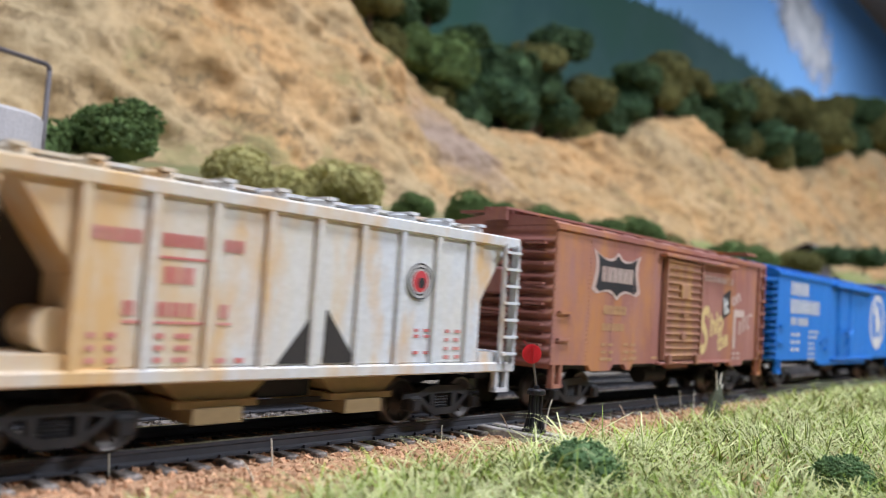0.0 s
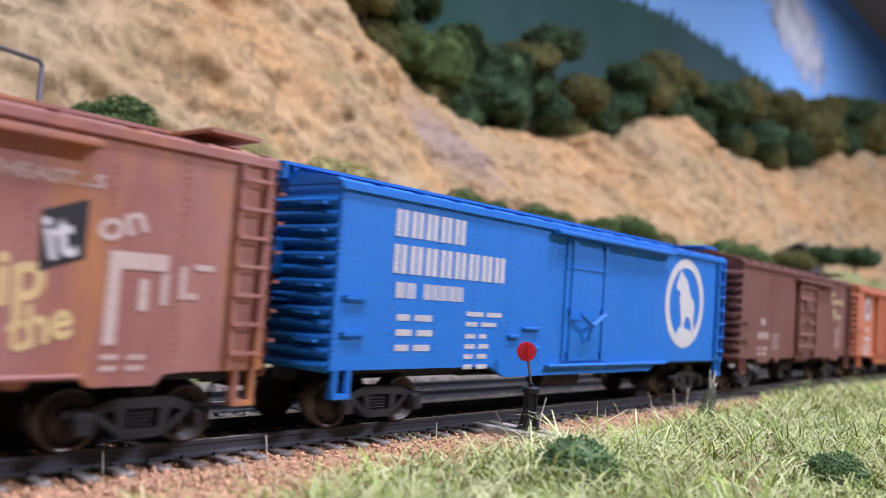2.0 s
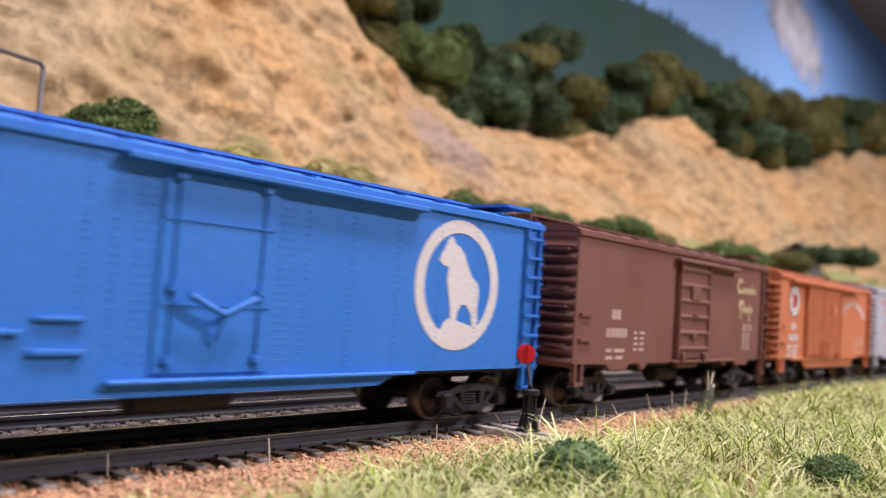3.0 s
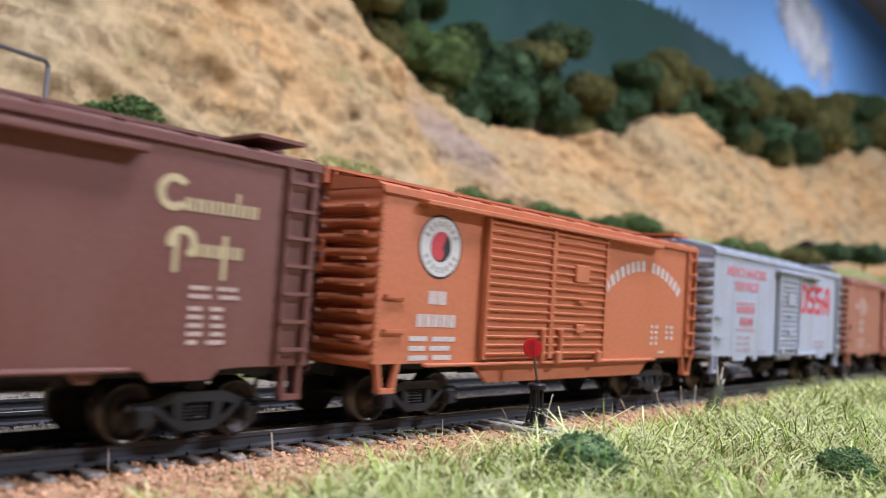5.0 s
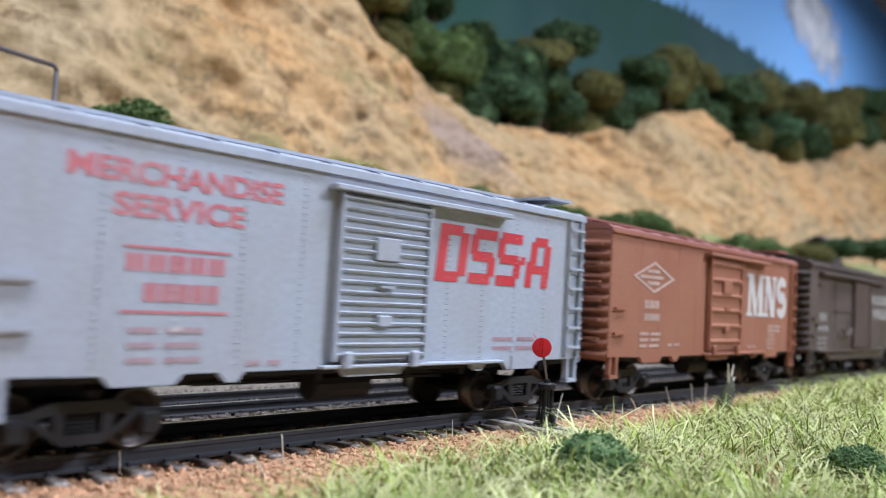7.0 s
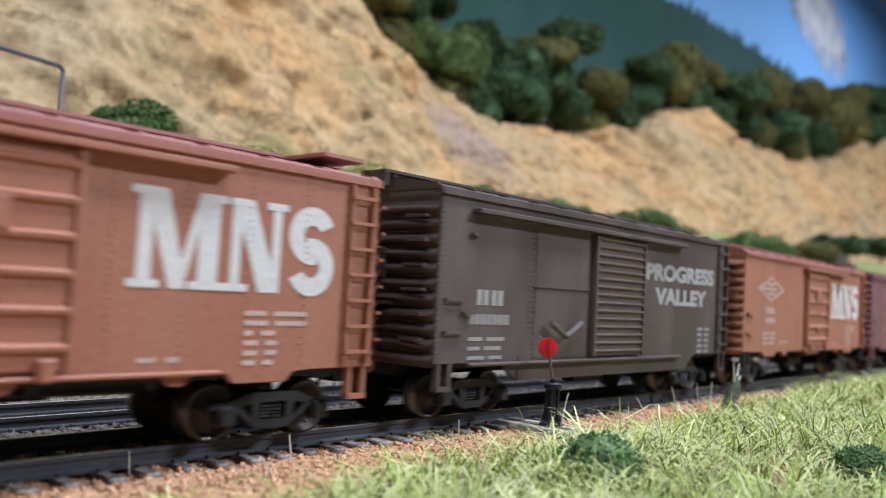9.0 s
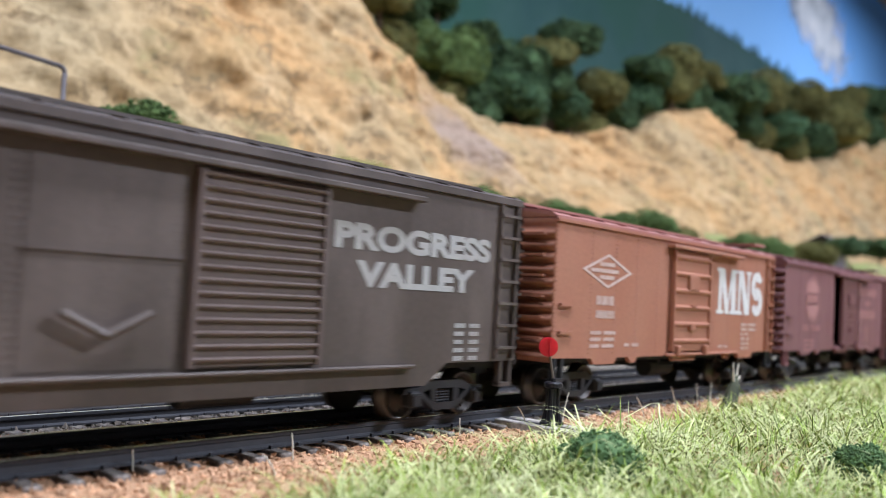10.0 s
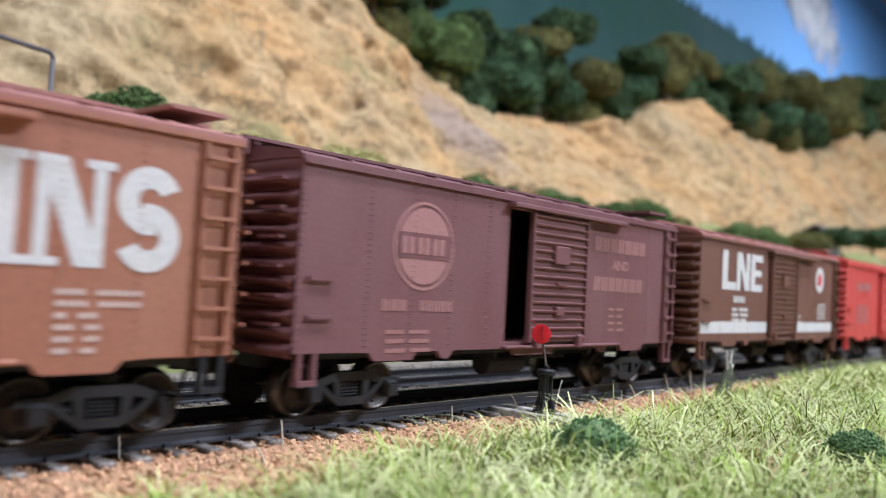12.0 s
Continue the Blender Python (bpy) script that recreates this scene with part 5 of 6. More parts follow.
def mns_car(u, label, roof_mat, step_mat=None):
    c = boxcar(label, u, L40, M["mns"], roof_mat, SEAMS, eave=0.0466, step_mat=step_mat)
    panel_door(c, 0.0600, 0.0850, 0.0135, 0.0432, 6, M["mns"])
    door_tracks(c, 0.0575, 0.1085, 0.0135, 0.0436, M["mns"])
    cx, cz, a, b = 0.0247, 0.0348, 0.0125, 0.0045
    for s, t in ((-1, 1), (1, 1), (1, -1), (-1, -1)):
        blot(c, "diamond_emblem", [(cx + s * a, cz), (cx, cz + t * b), (cx, cz + t * (b - 0.0007)), (cx + s * (a - 0.0020), cz)], M["faded"])
    ink(c, "emblem_mark", data_rows(cx - 0.004, cx + 0.004, cz + 0.0022, 1, 1, 0.0010, 61, False) + data_rows(cx - 0.0085, cx + 0.0085, cz + 0.0005, 1, 1, 0.0010, 62, False) + data_rows(cx - 0.004, cx + 0.004, cz - 0.0012, 1, 1, 0.0010, 63, False), M["faded"])
    letters(c, "ins", 0.0195, 0.0285, 0.0258, 0.0026, M["faded"])
    letters(c, "isooo", 0.0195, 0.0288, 0.0224, 0.0022, M["faded"])
    ink(c, "data_mark", data_rows(0.0172, 0.0310, 0.0192, 3, 0.0017, 0.0009, 64) + data_rows(0.0345, 0.0425, 0.0160, 1, 1, 0.0009, 65), M["faded"])
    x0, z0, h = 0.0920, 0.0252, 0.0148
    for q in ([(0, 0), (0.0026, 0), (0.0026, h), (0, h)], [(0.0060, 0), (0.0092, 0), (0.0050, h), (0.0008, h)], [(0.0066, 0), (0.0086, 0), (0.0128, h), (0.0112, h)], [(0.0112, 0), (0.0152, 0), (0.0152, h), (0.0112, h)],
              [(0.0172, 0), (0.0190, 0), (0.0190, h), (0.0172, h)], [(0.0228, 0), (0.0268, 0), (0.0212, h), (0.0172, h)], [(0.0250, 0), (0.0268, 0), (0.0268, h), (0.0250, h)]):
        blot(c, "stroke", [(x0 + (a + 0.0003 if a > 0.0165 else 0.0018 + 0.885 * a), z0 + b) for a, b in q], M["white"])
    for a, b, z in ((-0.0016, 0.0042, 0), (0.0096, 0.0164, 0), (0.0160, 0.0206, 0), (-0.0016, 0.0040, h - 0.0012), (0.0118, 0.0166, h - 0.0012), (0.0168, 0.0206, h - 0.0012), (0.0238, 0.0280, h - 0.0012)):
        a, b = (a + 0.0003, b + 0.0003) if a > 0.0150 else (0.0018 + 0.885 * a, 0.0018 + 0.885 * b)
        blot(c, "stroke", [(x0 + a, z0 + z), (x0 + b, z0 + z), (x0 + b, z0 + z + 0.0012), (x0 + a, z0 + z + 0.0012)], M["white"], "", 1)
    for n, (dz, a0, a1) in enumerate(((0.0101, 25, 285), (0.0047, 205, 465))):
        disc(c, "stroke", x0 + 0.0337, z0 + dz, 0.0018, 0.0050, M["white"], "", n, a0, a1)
    ink(c, "data_mark", data_rows(0.1130, 0.1265, 0.0222, 2, 0.0016, 0.0008, 66) + data_rows(0.1130, 0.1200, 0.0190, 4, 0.0016, 0.0008, 67), M["faded"])
    ink(c, "data_mark", data_rows(0.0950, 0.1030, 0.0150, 1, 1, 0.0008, 68), M["faded"])
    return c


mns_car(0.9739, "red-brown boxcar with big white lettering and diamond", M["roof_mns"])

# dark umber boxcar
c = boxcar("dark umber boxcar with ribbed door and plug door panel", 1.1322, L40, M["pv"], M["pv"], [], 12, 12, fish_outline(L40, 0.022, 0.118, 0.0080), ladder_w=0.0062, eave=0.0480, lateral=False)
rivets(c, [0.0318, 0.0332, 0.0440, 0.0452, 0.0550, 0.0570], 0.0135, 0.0430, M["pv"], 0.0012)
d = part("plug_door", boxes((0.0335, 0.0560, -HALF_W - 0.00015, -HALF_W - 0.00003, 0.0130, 0.0432)), M["pv"], c)
part("door_rib", boxes((0.0330, 0.0565, -HALF_W - 0.0005, -HALF_W, 0.0293, 0.0297)), M["pv"], d)
bm = bmesh.new()
for s in (-1, 1):
    rod(bm, (0.0447, -HALF_W - 0.0018, 0.0180), (0.0447 + s * 0.0065, -HALF_W - 0.0018, 0.0212), 0.0007, 8)
part("door_crank", bm, M["pv"], d)
corrugated_door(c, 0.0580, 0.0835, 0.0130, 0.0436, 15, M["pv_door"], False)
door_tracks(c, 0.0100, 0.1075, 0.0130, 0.0440, M["pv"])
grab(c, 0.0098, 0.0395, 0.0022, M["pv"])
grab(c, 0.0080, 0.0228, 0.0030, M["pv"])
text_part(c, "PROGRESS", 0.0860, 0.0340, 0.0062, M["grey_ink"], 0.0445, bold=0.05)
text_part(c, "VALLEY", 0.0925, 0.0272, 0.0062, M["grey_ink"], 0.0330, bold=0.05)
letters(c, "en", 0.0128, 0.0228, 0.0245, 0.0036, M["grey_ink"])
letters(c, "sososos", 0.0105, 0.0245, 0.0204, 0.0024, M["grey_ink"])
ink(c, "data_mark", data_rows(0.0105, 0.0240, 0.0178, 3, 0.0020, 0.0008, 71) + data_rows(0.1200, 0.1235, 0.0205, 5, 0.0017, 0.0009, 72, False) + data_rows(0.1248, 0.1283, 0.0205, 5, 0.0017, 0.0009, 73, False), M["grey_ink"])

mns_car(1.2877, "red-brown boxcar with big white lettering and pinkish roof", M["roof_mns"], M["frame"])

# purple-brown boxcar with the door ajar
c = boxcar("purple-brown boxcar with pink round emblem and door ajar", 1.4410, L40, M["nw"], M["nw"], SEAMS, doorway=(0.0590, 0.0860, 0.0132, 0.0436))
corrugated_door(c, 0.0665, 0.0905, 0.0135, 0.0436, 15, M["nw"])
door_tracks(c, 0.0580, 0.1085, 0.0135, 0.0438, M["nw"])
disc(c, "round_emblem", 0.0315, 0.0330, 0.0082, 0.0088, M["pink"])
disc(c, "round_emblem", 0.0315, 0.0330, 0.0, 0.0076, M["pink"])
ink(c, "emblem_mark", [(0.0242, 0.0388, 0.0305, 0.0355)], M["nw"], y=INK - 0.0001)
letters(c, "ion", 0.0250, 0.0382, 0.0312, 0.0036, M["pink"], y=INK - 0.00018)
letters(c, "non", 0.0205, 0.0275, 0.0200, 0.0024, M["pink"])
letters(c, "ssoio", 0.0310, 0.0410, 0.0200, 0.0024, M["pink"])
letters(c, "noislni", 0.0960, 0.1230, 0.0365, 0.0040, M["pink"])
letters(c, "eineiln", 0.0960, 0.1220, 0.0262, 0.0040, M["pink"])
text_part(c, "AND", 0.1050, 0.0322, 0.0034, M["pink"], 0.0085)
ink(c, "data_mark", data_rows(0.0220, 0.0350, 0.0165, 3, 0.0018, 0.0008, 81) + data_rows(0.1040, 0.1120, 0.0220, 4, 0.0018, 0.0007, 82), M["pink"])

# deep brown boxcar with white stripes
c = boxcar("deep brown boxcar with white stripes low on its side", 1.6000, L40, M["lne"], M["roof_mns"], SEAMS)
corrugated_door(c, 0.0590, 0.0860, 0.0135, 0.0436, 16, M["lne"])
door_tracks(c, 0.0570, 0.1085, 0.0135, 0.0438, M["lne"])
ink(c, "stripe", [(0.0015, 0.0575, 0.0150, 0.0188)], M["white"], "white stripe")
ink(c, "stripe", [(0.0880, 0.1345, 0.0150, 0.0188)], M["white"], "white stripe")
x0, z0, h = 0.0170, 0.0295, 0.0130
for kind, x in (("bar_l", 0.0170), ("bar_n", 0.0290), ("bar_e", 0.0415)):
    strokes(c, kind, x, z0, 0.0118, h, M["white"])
letters(c, "iso", 0.0270, 0.0370, 0.0252, 0.0024, M["white"])
ink(c, "data_mark", data_rows(0.0260, 0.0400, 0.0235, 3, 0.0018, 0.0011, 91), M["white"])
disc(c, "round_emblem", 0.1165, 0.0365, 0.0, 0.0052, M["white"])
disc(c, "round_emblem", 0.1165, 0.0365, 0.0, 0.0026, M["red_ink"], layer=1)
ink(c, "data_mark", data_rows(0.1150, 0.1260, 0.0265, 4, 0.0018, 0.0009, 92) + data_rows(0.0900, 0.0950, 0.0215, 2, 0.0018, 0.0009, 93), M["white"])

# red boxcar at the end
c = boxcar("bright red boxcar with faint lettering", 1.7545, L40, M["red"], M["red"], SEAMS)
panel_door(c, 0.0550, 0.0830, 0.0135, 0.0436, 6, M["red"])
door_tracks(c, 0.0530, 0.1085, 0.0135, 0.0438, M["red"])
letters(c, "noils", 0.0170, 0.0400, 0.0340, 0.0040, M["pink"])
ink(c, "data_mark", data_rows(0.0180, 0.0360, 0.0270, 4, 0.0022, 0.0012, 95), M["pink"])


# ---- switch stand ----
def switch_stand(x, y, z):
    s = thing("switch_stand", "black cast switch stand with round red target on a wire", "switch stand", at=(x, y, z))
    part("base_plate", boxes((-0.0024, 0.0024, -0.0018, 0.0018, 0.0, 0.0009), bevel=0.0002), M["stand"], s)
    part("pedestal", lathe(bmesh.new(), [(0.0013, 0.0006), (0.0011, 0.004), (0.0010, 0.0085)], (0, 0, 0), "Z", 12), M["stand"], s)
    for k in range(4):
        a = radians(20 + 90 * k)
        ca, sa = math.cos(a), math.sin(a)
        p = part("leg", rod(bmesh.new(), (0.0020 * ca, 0.0020 * sa, 0.0003), (0.00125 * ca, 0.00125 * sa, 0.0045), 0.0006, 7, 0.00045), M["stand"], s)
        part("leg_rib", rod(bmesh.new(), (0.00125 * ca, 0.00125 * sa, 0.0042), (0.00120 * ca, 0.00120 * sa, 0.0088), 0.00045, 7, 0.0004), M["stand"], p)
    bm = bmesh.new()
    lathe(bm, [(0.0016, 0.0084), (0.0021, 0.0086), (0.0021, 0.0095), (0.0017, 0.0098), (0.0007, 0.0098), (0.0006, 0.0106)], (0, 0, 0), "Z", 18)
    part("cap", bm, M["stand"], s)
    bm = bmesh.new()
    rod(bm, (0, 0, 0.0100), (-0.0010, 0.0011, 0.0180), 0.00030, 8)
    part("mast", bm, M["wire"], s)
    bm = bmesh.new()
    lathe(bm, [(0.0018, -0.0003), (0.0022, -0.00025), (0.0022, 0.00025), (0.0018, 0.0003)], (0, 0, 0), "Y", 28)
    t = part("target", bm, M["target"], s, "glossy dark red disc target")
    t.location = (-0.0011, 0.0011, 0.0176)
    t.rotation_euler = (0, 0, radians(-44))
    bm = bmesh.new()
    box(bm, 0.0002, 0.0007, -0.0007, -0.0002, -0.0019, 0.0019)
    rod(bm, (-0.0010, 0, 0.0016), (-0.0021, 0, 0.0030), 0.00006, 5)
    rnd = random.Random(5)
    for k in range(46):
        r, a = 0.0018 * math.sqrt(rnd.random()), rnd.uniform(0, 6.283)
        px, pz = r * math.cos(a), r * math.sin(a)
        if px < 0.0001:
            box(bm, px - 0.00011, px + 0.00011, -0.00042, -0.00025, pz - 0.00011, pz + 0.00011)
    part("target_rib", bm, M["target"], t)
    return s


STAND = (0.1574, -0.0238, -0.0018)
switch_stand(*STAND)


def headblock(x, y0, y1):
    ob = link("headblock_tie", boxes((x - 0.0014, x + 0.0014, y0, y1, -0.0046, -0.0017), bevel=0.0002), M["plank"])
    return tagged(ob, "long weathered grey wooden tie under the switch stand", "tie", "long ties of the switch")


headblock(STAND[0] - 0.0030, -0.0330, -0.0108)
headblock(STAND[0] + 0.0026, -0.0330, -0.0108)
tagged(link("throw_rod", boxes((STAND[0] + 0.0001, STAND[0] + 0.0009, -0.0235, -0.0105, -0.0033, -0.0019)), M["rail_side"]), "dark switch throw rod between two ties", "rod")


# ---- grass ----
def grassy(x, y):
    """How much grass grows here, 0 to 1."""
    edge = interp(x, [(0.0, -0.040), (0.075, -0.034), (0.115, -0.0320), (0.150, -0.0370), (0.185, -0.0310), (0.23, -0.0235), (0.35, -0.0230), (0.6, -0.024), (1.2, -0.024)])
    d = (edge - y) / 0.010 + 0.9 * noise.noise(Vector((x * 60, y * 60, 4)))
    return max(0.0, min(1.0, d))


def grass(name, label, count, mat, seed, area, length, width, lean, near=1.6, thin=1.0, low=0.25):
    rnd = random.Random(seed)
    co, fa = [], []
    x0, x1, y0, y1 = area
    made = 0
    while made < count:
        x = x0 + (x1 - x0) * rnd.random() ** near
        y = rnd.uniform(y0, y1)
        g = grassy(x, y)
        if rnd.random() > g * thin:
            continue
        made += 1
        z = ground_z(x, y) - 0.0003
        tall = length * rnd.uniform(0.45, 1.2) * (0.55 + 0.45 * g) * (0.85 + 0.5 * noise.noise(Vector((x * 45, y * 45, 9))))
        a = rnd.uniform(0, 2 * math.pi)
        tilt = lean * (low + (1 - low) * rnd.random())
        dx, dy = math.cos(a), math.sin(a)
        w = width * rnd.uniform(0.7, 1.2)
        px, py = -dy * w / 2, dx * w / 2
        n = len(co)
        for k, (s, ww) in enumerate(((0.0, 1.0), (0.4, 0.95), (0.75, 0.7))):
            out = tall * s * math.sin(tilt * (0.55 + 0.75 * s))
            up = tall * s * math.cos(tilt * (0.55 + 0.75 * s))
            for sgn in (-1, 1):
                co.append((x + dx * out + sgn * px * ww, y + dy * out + sgn * py * ww, z + up))
        out, up = tall * math.sin(tilt * 1.3), tall * math.cos(tilt * 1.3)
        co.append((x + dx * out, y + dy * out, z + up))
        fa += [(n, n + 1, n + 3, n + 2), (n + 2, n + 3, n + 5, n + 4), (n + 4, n + 5, n + 6)]
    me = bpy.data.meshes.new(name)
    me.from_pydata(co, [], fa)
    me.materials.append(mat)
    return tagged(new(name, me), label, "grass", kind="stuff")


grass("grass", "short light green static grass tufts on the bank", 36000, M["blade"], 11, (0.05, 1.0, -0.125, -0.020), 0.0105, 0.00026, 1.40, low=0.35)
grass("grass", "pale straw-coloured static grass fibres among the green", 11000, M["straw"], 12, (0.05, 1.0, -0.125, -0.020), 0.0100, 0.00020, 1.40, low=0.4)
grass("grass", "long pale grass fibres lying across the tufts", 10000, M["straw"], 14, (0.05, 0.6, -0.125, -0.040), 0.0180, 0.00033, 1.22, low=0.72)
grass("grass", "tall sparse pale green grass stalks along the bank", 1100, M["straw"], 13, (0.10, 0.8, -0.115, -0.024), 0.0110, 0.00019, 1.10)


def stalks():
    """A few single pale stalks that stand in the ballast beside the track."""
    bm = bmesh.new()
    rnd = random.Random(3)
    for x, y, dx, h in STALKS:
        z, a = ground_z(x, y) - 0.0004, rnd.uniform(-0.3, 0.3)
        w = 0.00016
        pts = [(0, 0), (0.35, 0.5), (0.75, 0.85), (1.0, 1.0)]
        for (s0, u0), (s1, u1) in zip(pts, pts[1:]):
            rod(bm, (x + dx * s0, y + a * dx * s0, z + h * u0), (x + dx * s1, y + a * dx * s1, z + h * u1), w, 5, w * 0.8)
    return tagged(link("grass", bm, M["pale"]), "single pale grass stalks in the ballast", "grass", kind="stuff")


STALKS = [(0.0895, -0.0175, -0.0006, 0.0052), (0.0640, -0.0110, -0.0003, 0.0040), (0.1360, -0.0150, -0.0003, 0.0040), (0.1560, -0.0185, -0.0050, 0.0062), (0.1700, -0.0165, 0.0, 0.0085),
          (0.1720, -0.0170, 0.0018, 0.0078), (0.0790, -0.0270, -0.0025, 0.0040), (0.2050, -0.0215, -0.0075, 0.0060), (0.2250, -0.0210, -0.0030, 0.0075), (0.2380, -0.0215, -0.0012, 0.0080), (0.2500, -0.0200, 0.0015, 0.0075)]
stalks()


# ---- foliage ----
def clump_mesh(name, seed, bits, mat, size, squash=0.8, bit=0.11):
    """A springy clump of foliage foam: many small rough crumbs round a lumpy heap, with gaps."""
    rnd = np.random.RandomState(seed)
    ico = bmesh.new()
    bmesh.ops.create_icosphere(ico, subdivisions=1, radius=1)
    v0 = np.array([v.co for v in ico.verts])
    f0 = np.array([[v.index for v in f.verts] for f in ico.faces])
    ico.free()
    lobes = [(rnd.uniform(-0.5, 0.5, 3) * (1, 1, 0.6) + (0, 0, 0.45), rnd.uniform(0.38, 0.62)) for _ in range(7)]
    co, fa, n = [], [], 0
    for c, r in lobes:
        v = v0 * r * 0.93 * (1 + 0.25 * rnd.uniform(-1, 1, (len(v0), 1)))
        co.append(v + c)
        fa.append(f0 + n)
        n += len(v0)
    for i in range(bits):
        c, r = lobes[rnd.randint(len(lobes))]
        d = rnd.normal(size=3)
        d /= np.linalg.norm(d)
        p = c + d * r * rnd.uniform(0.88, 1.08)
        if p[2] < 0:
            p[2] = abs(p[2]) * 0.3
        s = bit * rnd.uniform(0.45, 1.2)
        v = v0 * s * rnd.uniform(0.55, 1.35, (len(v0), 1))
        co.append(v + p)
        fa.append(f0 + n)
        n += len(v0)
    co = np.concatenate(co) * (size, size, size * squash)
    me = bpy.data.meshes.new(name)
    me.from_pydata(co.tolist(), [], np.concatenate(fa).tolist())
    me.materials.append(mat)
    return me


SHRUBS = {}
for key, mat, lab in (("dark", "leaf_dark", "dark green"), ("blue", "leaf_blue", "blue-green"), ("olive", "leaf_olive", "olive green"), ("mid", "leaf_mid", "mid green"), ("light", "leaf_light", "light olive")):
    for k in range(2):
        SHRUBS[key, k] = (clump_mesh("crown", 40 + 7 * len(SHRUBS), 4200 if key in ("mid", "olive", "light") else 1700, M[mat], 1.0, 0.85, 0.040 if key in ("mid", "olive", "light") else 0.062), lab)
for k in range(2):
    SHRUBS["front", k] = (clump_mesh("crown", 90 + k, 4200, M["leaf_front"], 1.0, 0.85, 0.042), "fine green")
stem = bmesh.new()
rod(stem, (0, 0, -0.35), (0.03, 0.02, 0.5), 0.07, 7, 0.04)
rod(stem, (0.02, 0, 0.1), (0.3, 0.1, 0.6), 0.04, 6, 0.02)
rod(stem, (0.02, 0, 0.1), (-0.28, -0.08, 0.55), 0.04, 6, 0.02)
trunk = rod(bmesh.new(), (0, 0, -1), (0, 0, 0.1), 0.08, 8, 0.06)
TRUNK = bpy.data.meshes.new("trunk")
trunk.to_mesh(TRUNK)
trunk.free()
TRUNK.materials.append(M["bark"])
STEM = bpy.data.meshes.new("stem")
stem.to_mesh(STEM)
stem.free()
STEM.materials.append(M["bark"])


def shrub(kind, k, x, y, z, r, tall=1.0, turn=0, where="on the rocky hillside", name="shrub", root=None):
    me, lab = SHRUBS[kind, k]
    s = thing(name, f"bushy {lab} foam shrub {where}", "shrub", "shrubs of the layout")
    s.matrix_basis = pose(x, y, z, 0, 0, turn) @ Matrix.Diagonal((r, r, r * tall, 1))
    drop = 0.0 if root is None else (z - root + 0.03) / (r * tall)
    parts = [("crown", me), ("stem", STEM)] + ([("trunk", TRUNK)] if drop > 0.4 else [])
    for nm, m in parts:
        o = new(nm, m)
        o.parent = s
        if nm == "trunk":
            o.scale.z = drop
    return s


rnd = random.Random(21)
# the thicket along the top of the rock: middle of each crown, and its radius
for x, z, r, kind in ((0.51, 0.295, 0.019, "olive"), (0.547, 0.298, 0.025, "dark"), (0.594, 0.32, 0.019, "dark"), (0.574, 0.267, 0.028, "mid"), (0.626, 0.261, 0.032, "mid"), (0.659, 0.303, 0.02, "dark"),
                    (0.606, 0.241, 0.017, "dark"), (0.714, 0.245, 0.028, "blue"), (0.726, 0.286, 0.027, "dark"), (0.818, 0.338, 0.027, "dark"), (0.768, 0.306, 0.024, "olive"), (0.815, 0.254, 0.029, "blue"),
                    (0.788, 0.279, 0.027, "dark"), (0.888, 0.287, 0.032, "olive"), (0.968, 0.305, 0.03, "blue"), (0.992, 0.341, 0.029, "dark"), (1.095, 0.364, 0.036, "olive"), (1.081, 0.388, 0.016, "olive"),
                    (1.2, 0.384, 0.024, "olive"), (1.051, 0.327, 0.027, "olive"), (1.293, 0.372, 0.042, "dark"), (1.423, 0.412, 0.041, "olive"), (1.47, 0.358, 0.046, "blue"), (1.354, 0.353, 0.039, "dark"),
                    (1.639, 0.45, 0.048, "olive"), (1.623, 0.372, 0.045, "dark"), (1.78, 0.433, 0.055, "olive"), (1.921, 0.502, 0.047, "olive"), (2.067, 0.545, 0.052, "dark"), (2.17, 0.512, 0.057, "olive"),
                    (2.4, 0.578, 0.068, "olive"), (2.759, 0.679, 0.083, "dark"), (3.278, 0.781, 0.1, "olive")):
    crest = interp(x, CREST)
    shrub(kind, rnd.randrange(2), x, 0.425 + 0.12 * max(0, z - crest - 0.06) + rnd.uniform(-0.012, 0.012), z - r * (0.55 if x < 1.3 else 0.80), r * (1.42 if x < 1.3 else 1.30), rnd.uniform(0.9, 1.1), rnd.uniform(0, 360), "on top of the rock face", root=crest)
for x in (0.53, 0.60, 0.66, 0.75, 0.86, 0.93, 1.02, 1.14, 1.24, 1.40, 1.55, 1.72, 1.88, 2.02, 2.2, 2.4, 2.65, 2.95):
    r = 0.034 + 0.020 * x
    shrub(rnd.choice(("dark", "dark", "olive", "blue")), rnd.randrange(2), x, 0.450 + rnd.uniform(-0.01, 0.01), interp(x, CREST) - 0.006, r, rnd.uniform(0.9, 1.1), rnd.uniform(0, 360), "on top of the rock face")
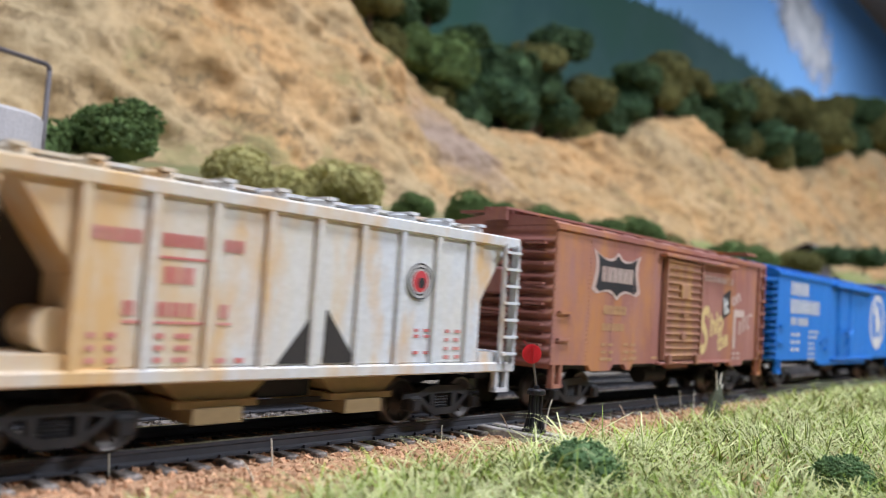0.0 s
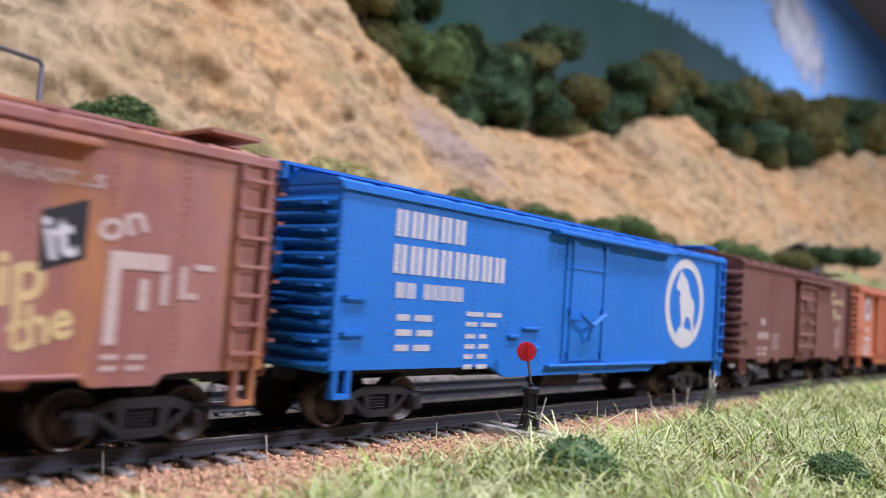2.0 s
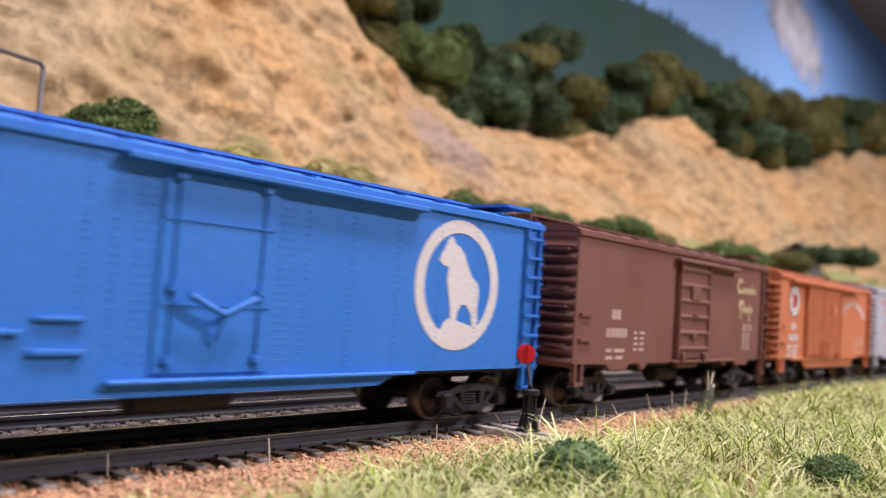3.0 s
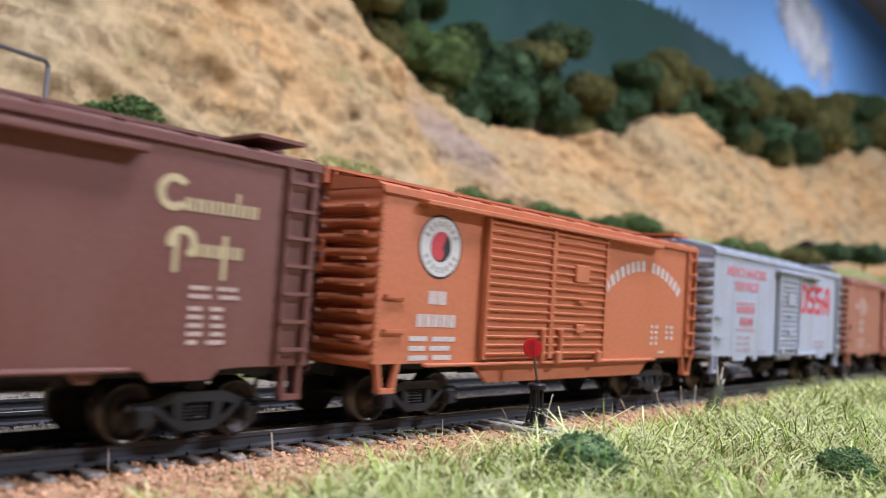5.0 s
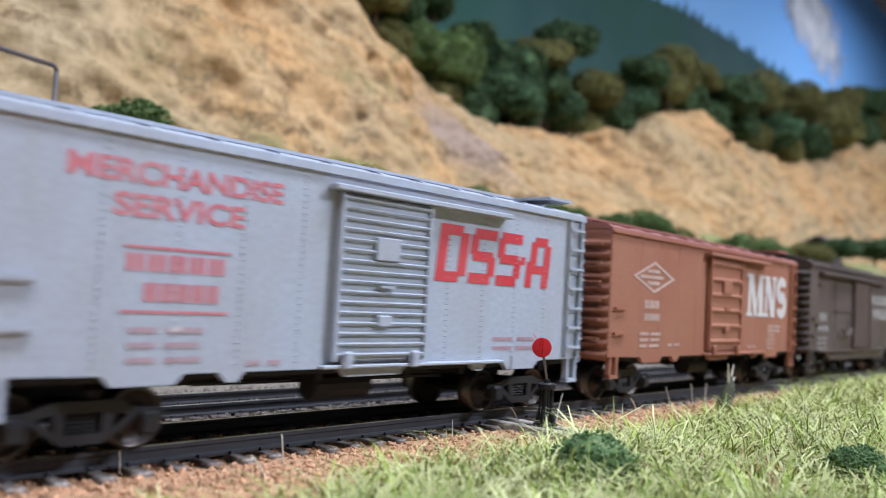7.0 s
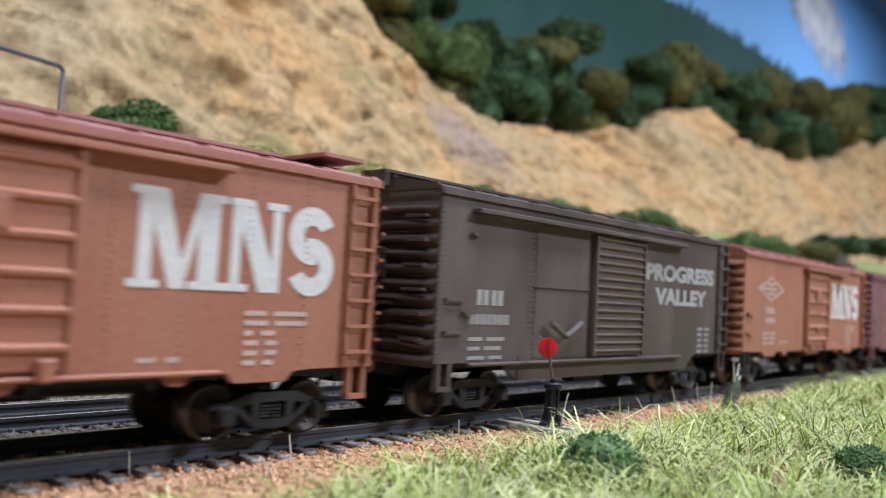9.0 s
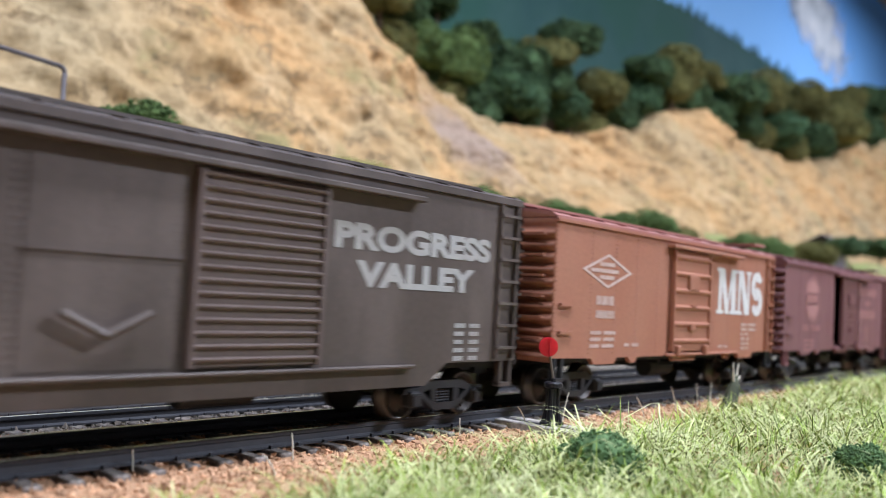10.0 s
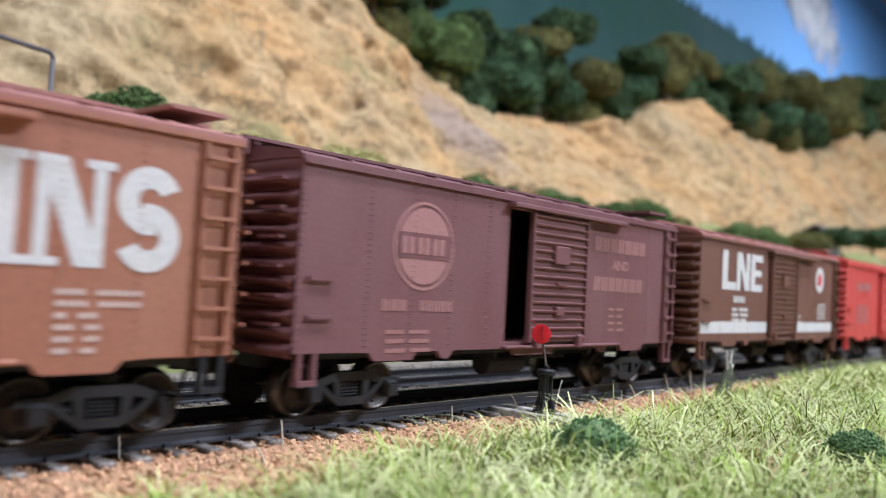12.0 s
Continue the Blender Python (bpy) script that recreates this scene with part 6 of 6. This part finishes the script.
# along the foot of the rock face
for x, z, r, kind in ((0.1565, 0.076, 0.025, "mid"), (0.130, 0.070, 0.016, "mid"), (0.222, 0.071, 0.021, "light"), (0.252, 0.068, 0.020, "light"), (0.285, 0.071, 0.023, "light"), (0.345, 0.074, 0.014, "mid"), (0.390, 0.074, 0.019, "mid"), (0.428, 0.078, 0.017, "mid"), (0.50, 0.078, 0.021, "mid"), (0.545, 0.078, 0.020, "mid"),
                      (0.615, 0.080, 0.026, "mid"), (0.66, 0.076, 0.019, "olive"), (0.80, 0.080, 0.024, "mid"), (0.88, 0.080, 0.026, "mid"), (1.0, 0.085, 0.028, "olive"), (1.12, 0.105, 0.028, "dark"), (1.30, 0.115, 0.034, "dark")):
    shrub(kind, rnd.randrange(2), x, 0.195 + rnd.uniform(-0.008, 0.008), z, r, 0.9, rnd.uniform(0, 360), "at the foot of the rock face")
# small bushes in the front grass
shrub("front", 0, 0.1208, -0.0560, -0.0048, 0.0086, 1.05, 20, "in the front grass")
shrub("front", 1, 0.1612, -0.0880, -0.0042, 0.0066, 1.2, 130, "in the front grass")


# ---- structures behind the tracks ----
def storage_tank(x, y, z, r, h):
    t = thing("storage_tank", "white cylindrical storage tank behind the tracks", "tank", at=(x, y, z))
    bm = bmesh.new()
    lathe(bm, [(r * 0.98, 0), (r, 0.0006), (r, h - 0.001), (r * 0.97, h), (r * 0.5, h + 0.0004), (r * 0.05, h + 0.0006)], (0, 0, 0), "Z", 40)
    part("shell", bm, M["tank"], t, smooth=False)
    for k in (0.33, 0.66):
        bm = bmesh.new()
        lathe(bm, [(r, h * k - 0.0003), (r + 0.0003, h * k - 0.0002), (r + 0.0003, h * k + 0.0002), (r, h * k + 0.0003)], (0, 0, 0), "Z", 40)
        part("seam_band", bm, M["tank"], t)
    return t


storage_tank(0.098, 0.165, 0.035, 0.0225, 0.043)


def standpipe(x, y, z, h, reach):
    t = thing("standpipe", "thin brown-grey bent standpipe beside the tank", "pipe", at=(x, y, z))
    bm = bmesh.new()
    rod(bm, (0, 0, 0), (0, 0, h - 0.002), 0.0009, 10)
    rod(bm, (-0.002, 0, h), (-reach, -0.004, h + 0.0035), 0.0009, 10)
    for k in range(4):
        a, b = radians(90 * k / 4), radians(90 * (k + 1) / 4)
        rod(bm, (-0.002 + 0.002 * math.cos(a), 0, h - 0.002 + 0.002 * math.sin(a)), (-0.002 + 0.002 * math.cos(b), 0, h - 0.002 + 0.002 * math.sin(b)), 0.0009, 10)
    part("pipe", bm, M["pipe"], t, smooth=True)
    bm = bmesh.new()
    lathe(bm, [(0.002, 0), (0.002, 0.001), (0.0012, 0.0014)], (0, 0, 0), "Z", 12)
    part("flange", bm, M["pipe"], t)
    return t


standpipe(0.1230, 0.166, 0.035, 0.0645, 0.06)


def hut(x, y, z):
    t = thing("hut", "small dark grey hut on the slope", "hut", at=(x, y, z))
    part("wall", boxes((-0.024, 0.024, -0.018, 0.018, -0.01, 0.028)), M["hut"], t)
    part("roof", prism_x(bmesh.new(), [(-0.022, 0.027), (0, 0.038), (0.022, 0.027), (0.022, 0.029), (0, 0.040), (-0.022, 0.029)], -0.027, 0.027), M["hut"], t)
    part("door", boxes((-0.007, 0.005, -0.0195, -0.018, -0.002, 0.020)), M["pipe"], t)
    return t


hut(1.22, 0.245, 0.100)


def sprout(x, y, z):
    t = thing("weed", "dark green weed with two pale leaves beside the track", "weed", at=(x, y, z))
    bm = bmesh.new()
    rod(bm, (-0.0050, 0, -0.003), (0.0004, 0, 0.0050), 0.0026, 9, 0.0020)
    rod(bm, (0.0004, 0, 0.0050), (0.0022, 0, 0.0086), 0.0020, 9, 0.0005)
    part("stem", bm, M["weed"], t)
    for a, h in ((-0.0006, 0.0128), (0.0036, 0.0124), (0.0048, 0.0085)):
        part("leaf", rod(bmesh.new(), (0.0006, 0, 0.0045), (a, 0, h), 0.00045, 6, 0.00018), M["pale"], t)
    return t


sprout(0.2480, -0.0280, -0.0022)


# ---- what moves ----
def motions():
    times = [k * 0.5 for k in range(25)]
    for car, u in CARS:
        walk(car, [(t, pose(u - travel(t), 0, 0)) for t in times])
    steps = [k / 30 for k in range(361)]
    for w in WHEELSETS:
        x, _, z = w.location
        walk(w, [(t, pose(x, 0, z) @ Matrix.Rotation(-(travel(t) - travel(0)) / WHEEL_R, 4, "Y")) for t in steps])


motions()
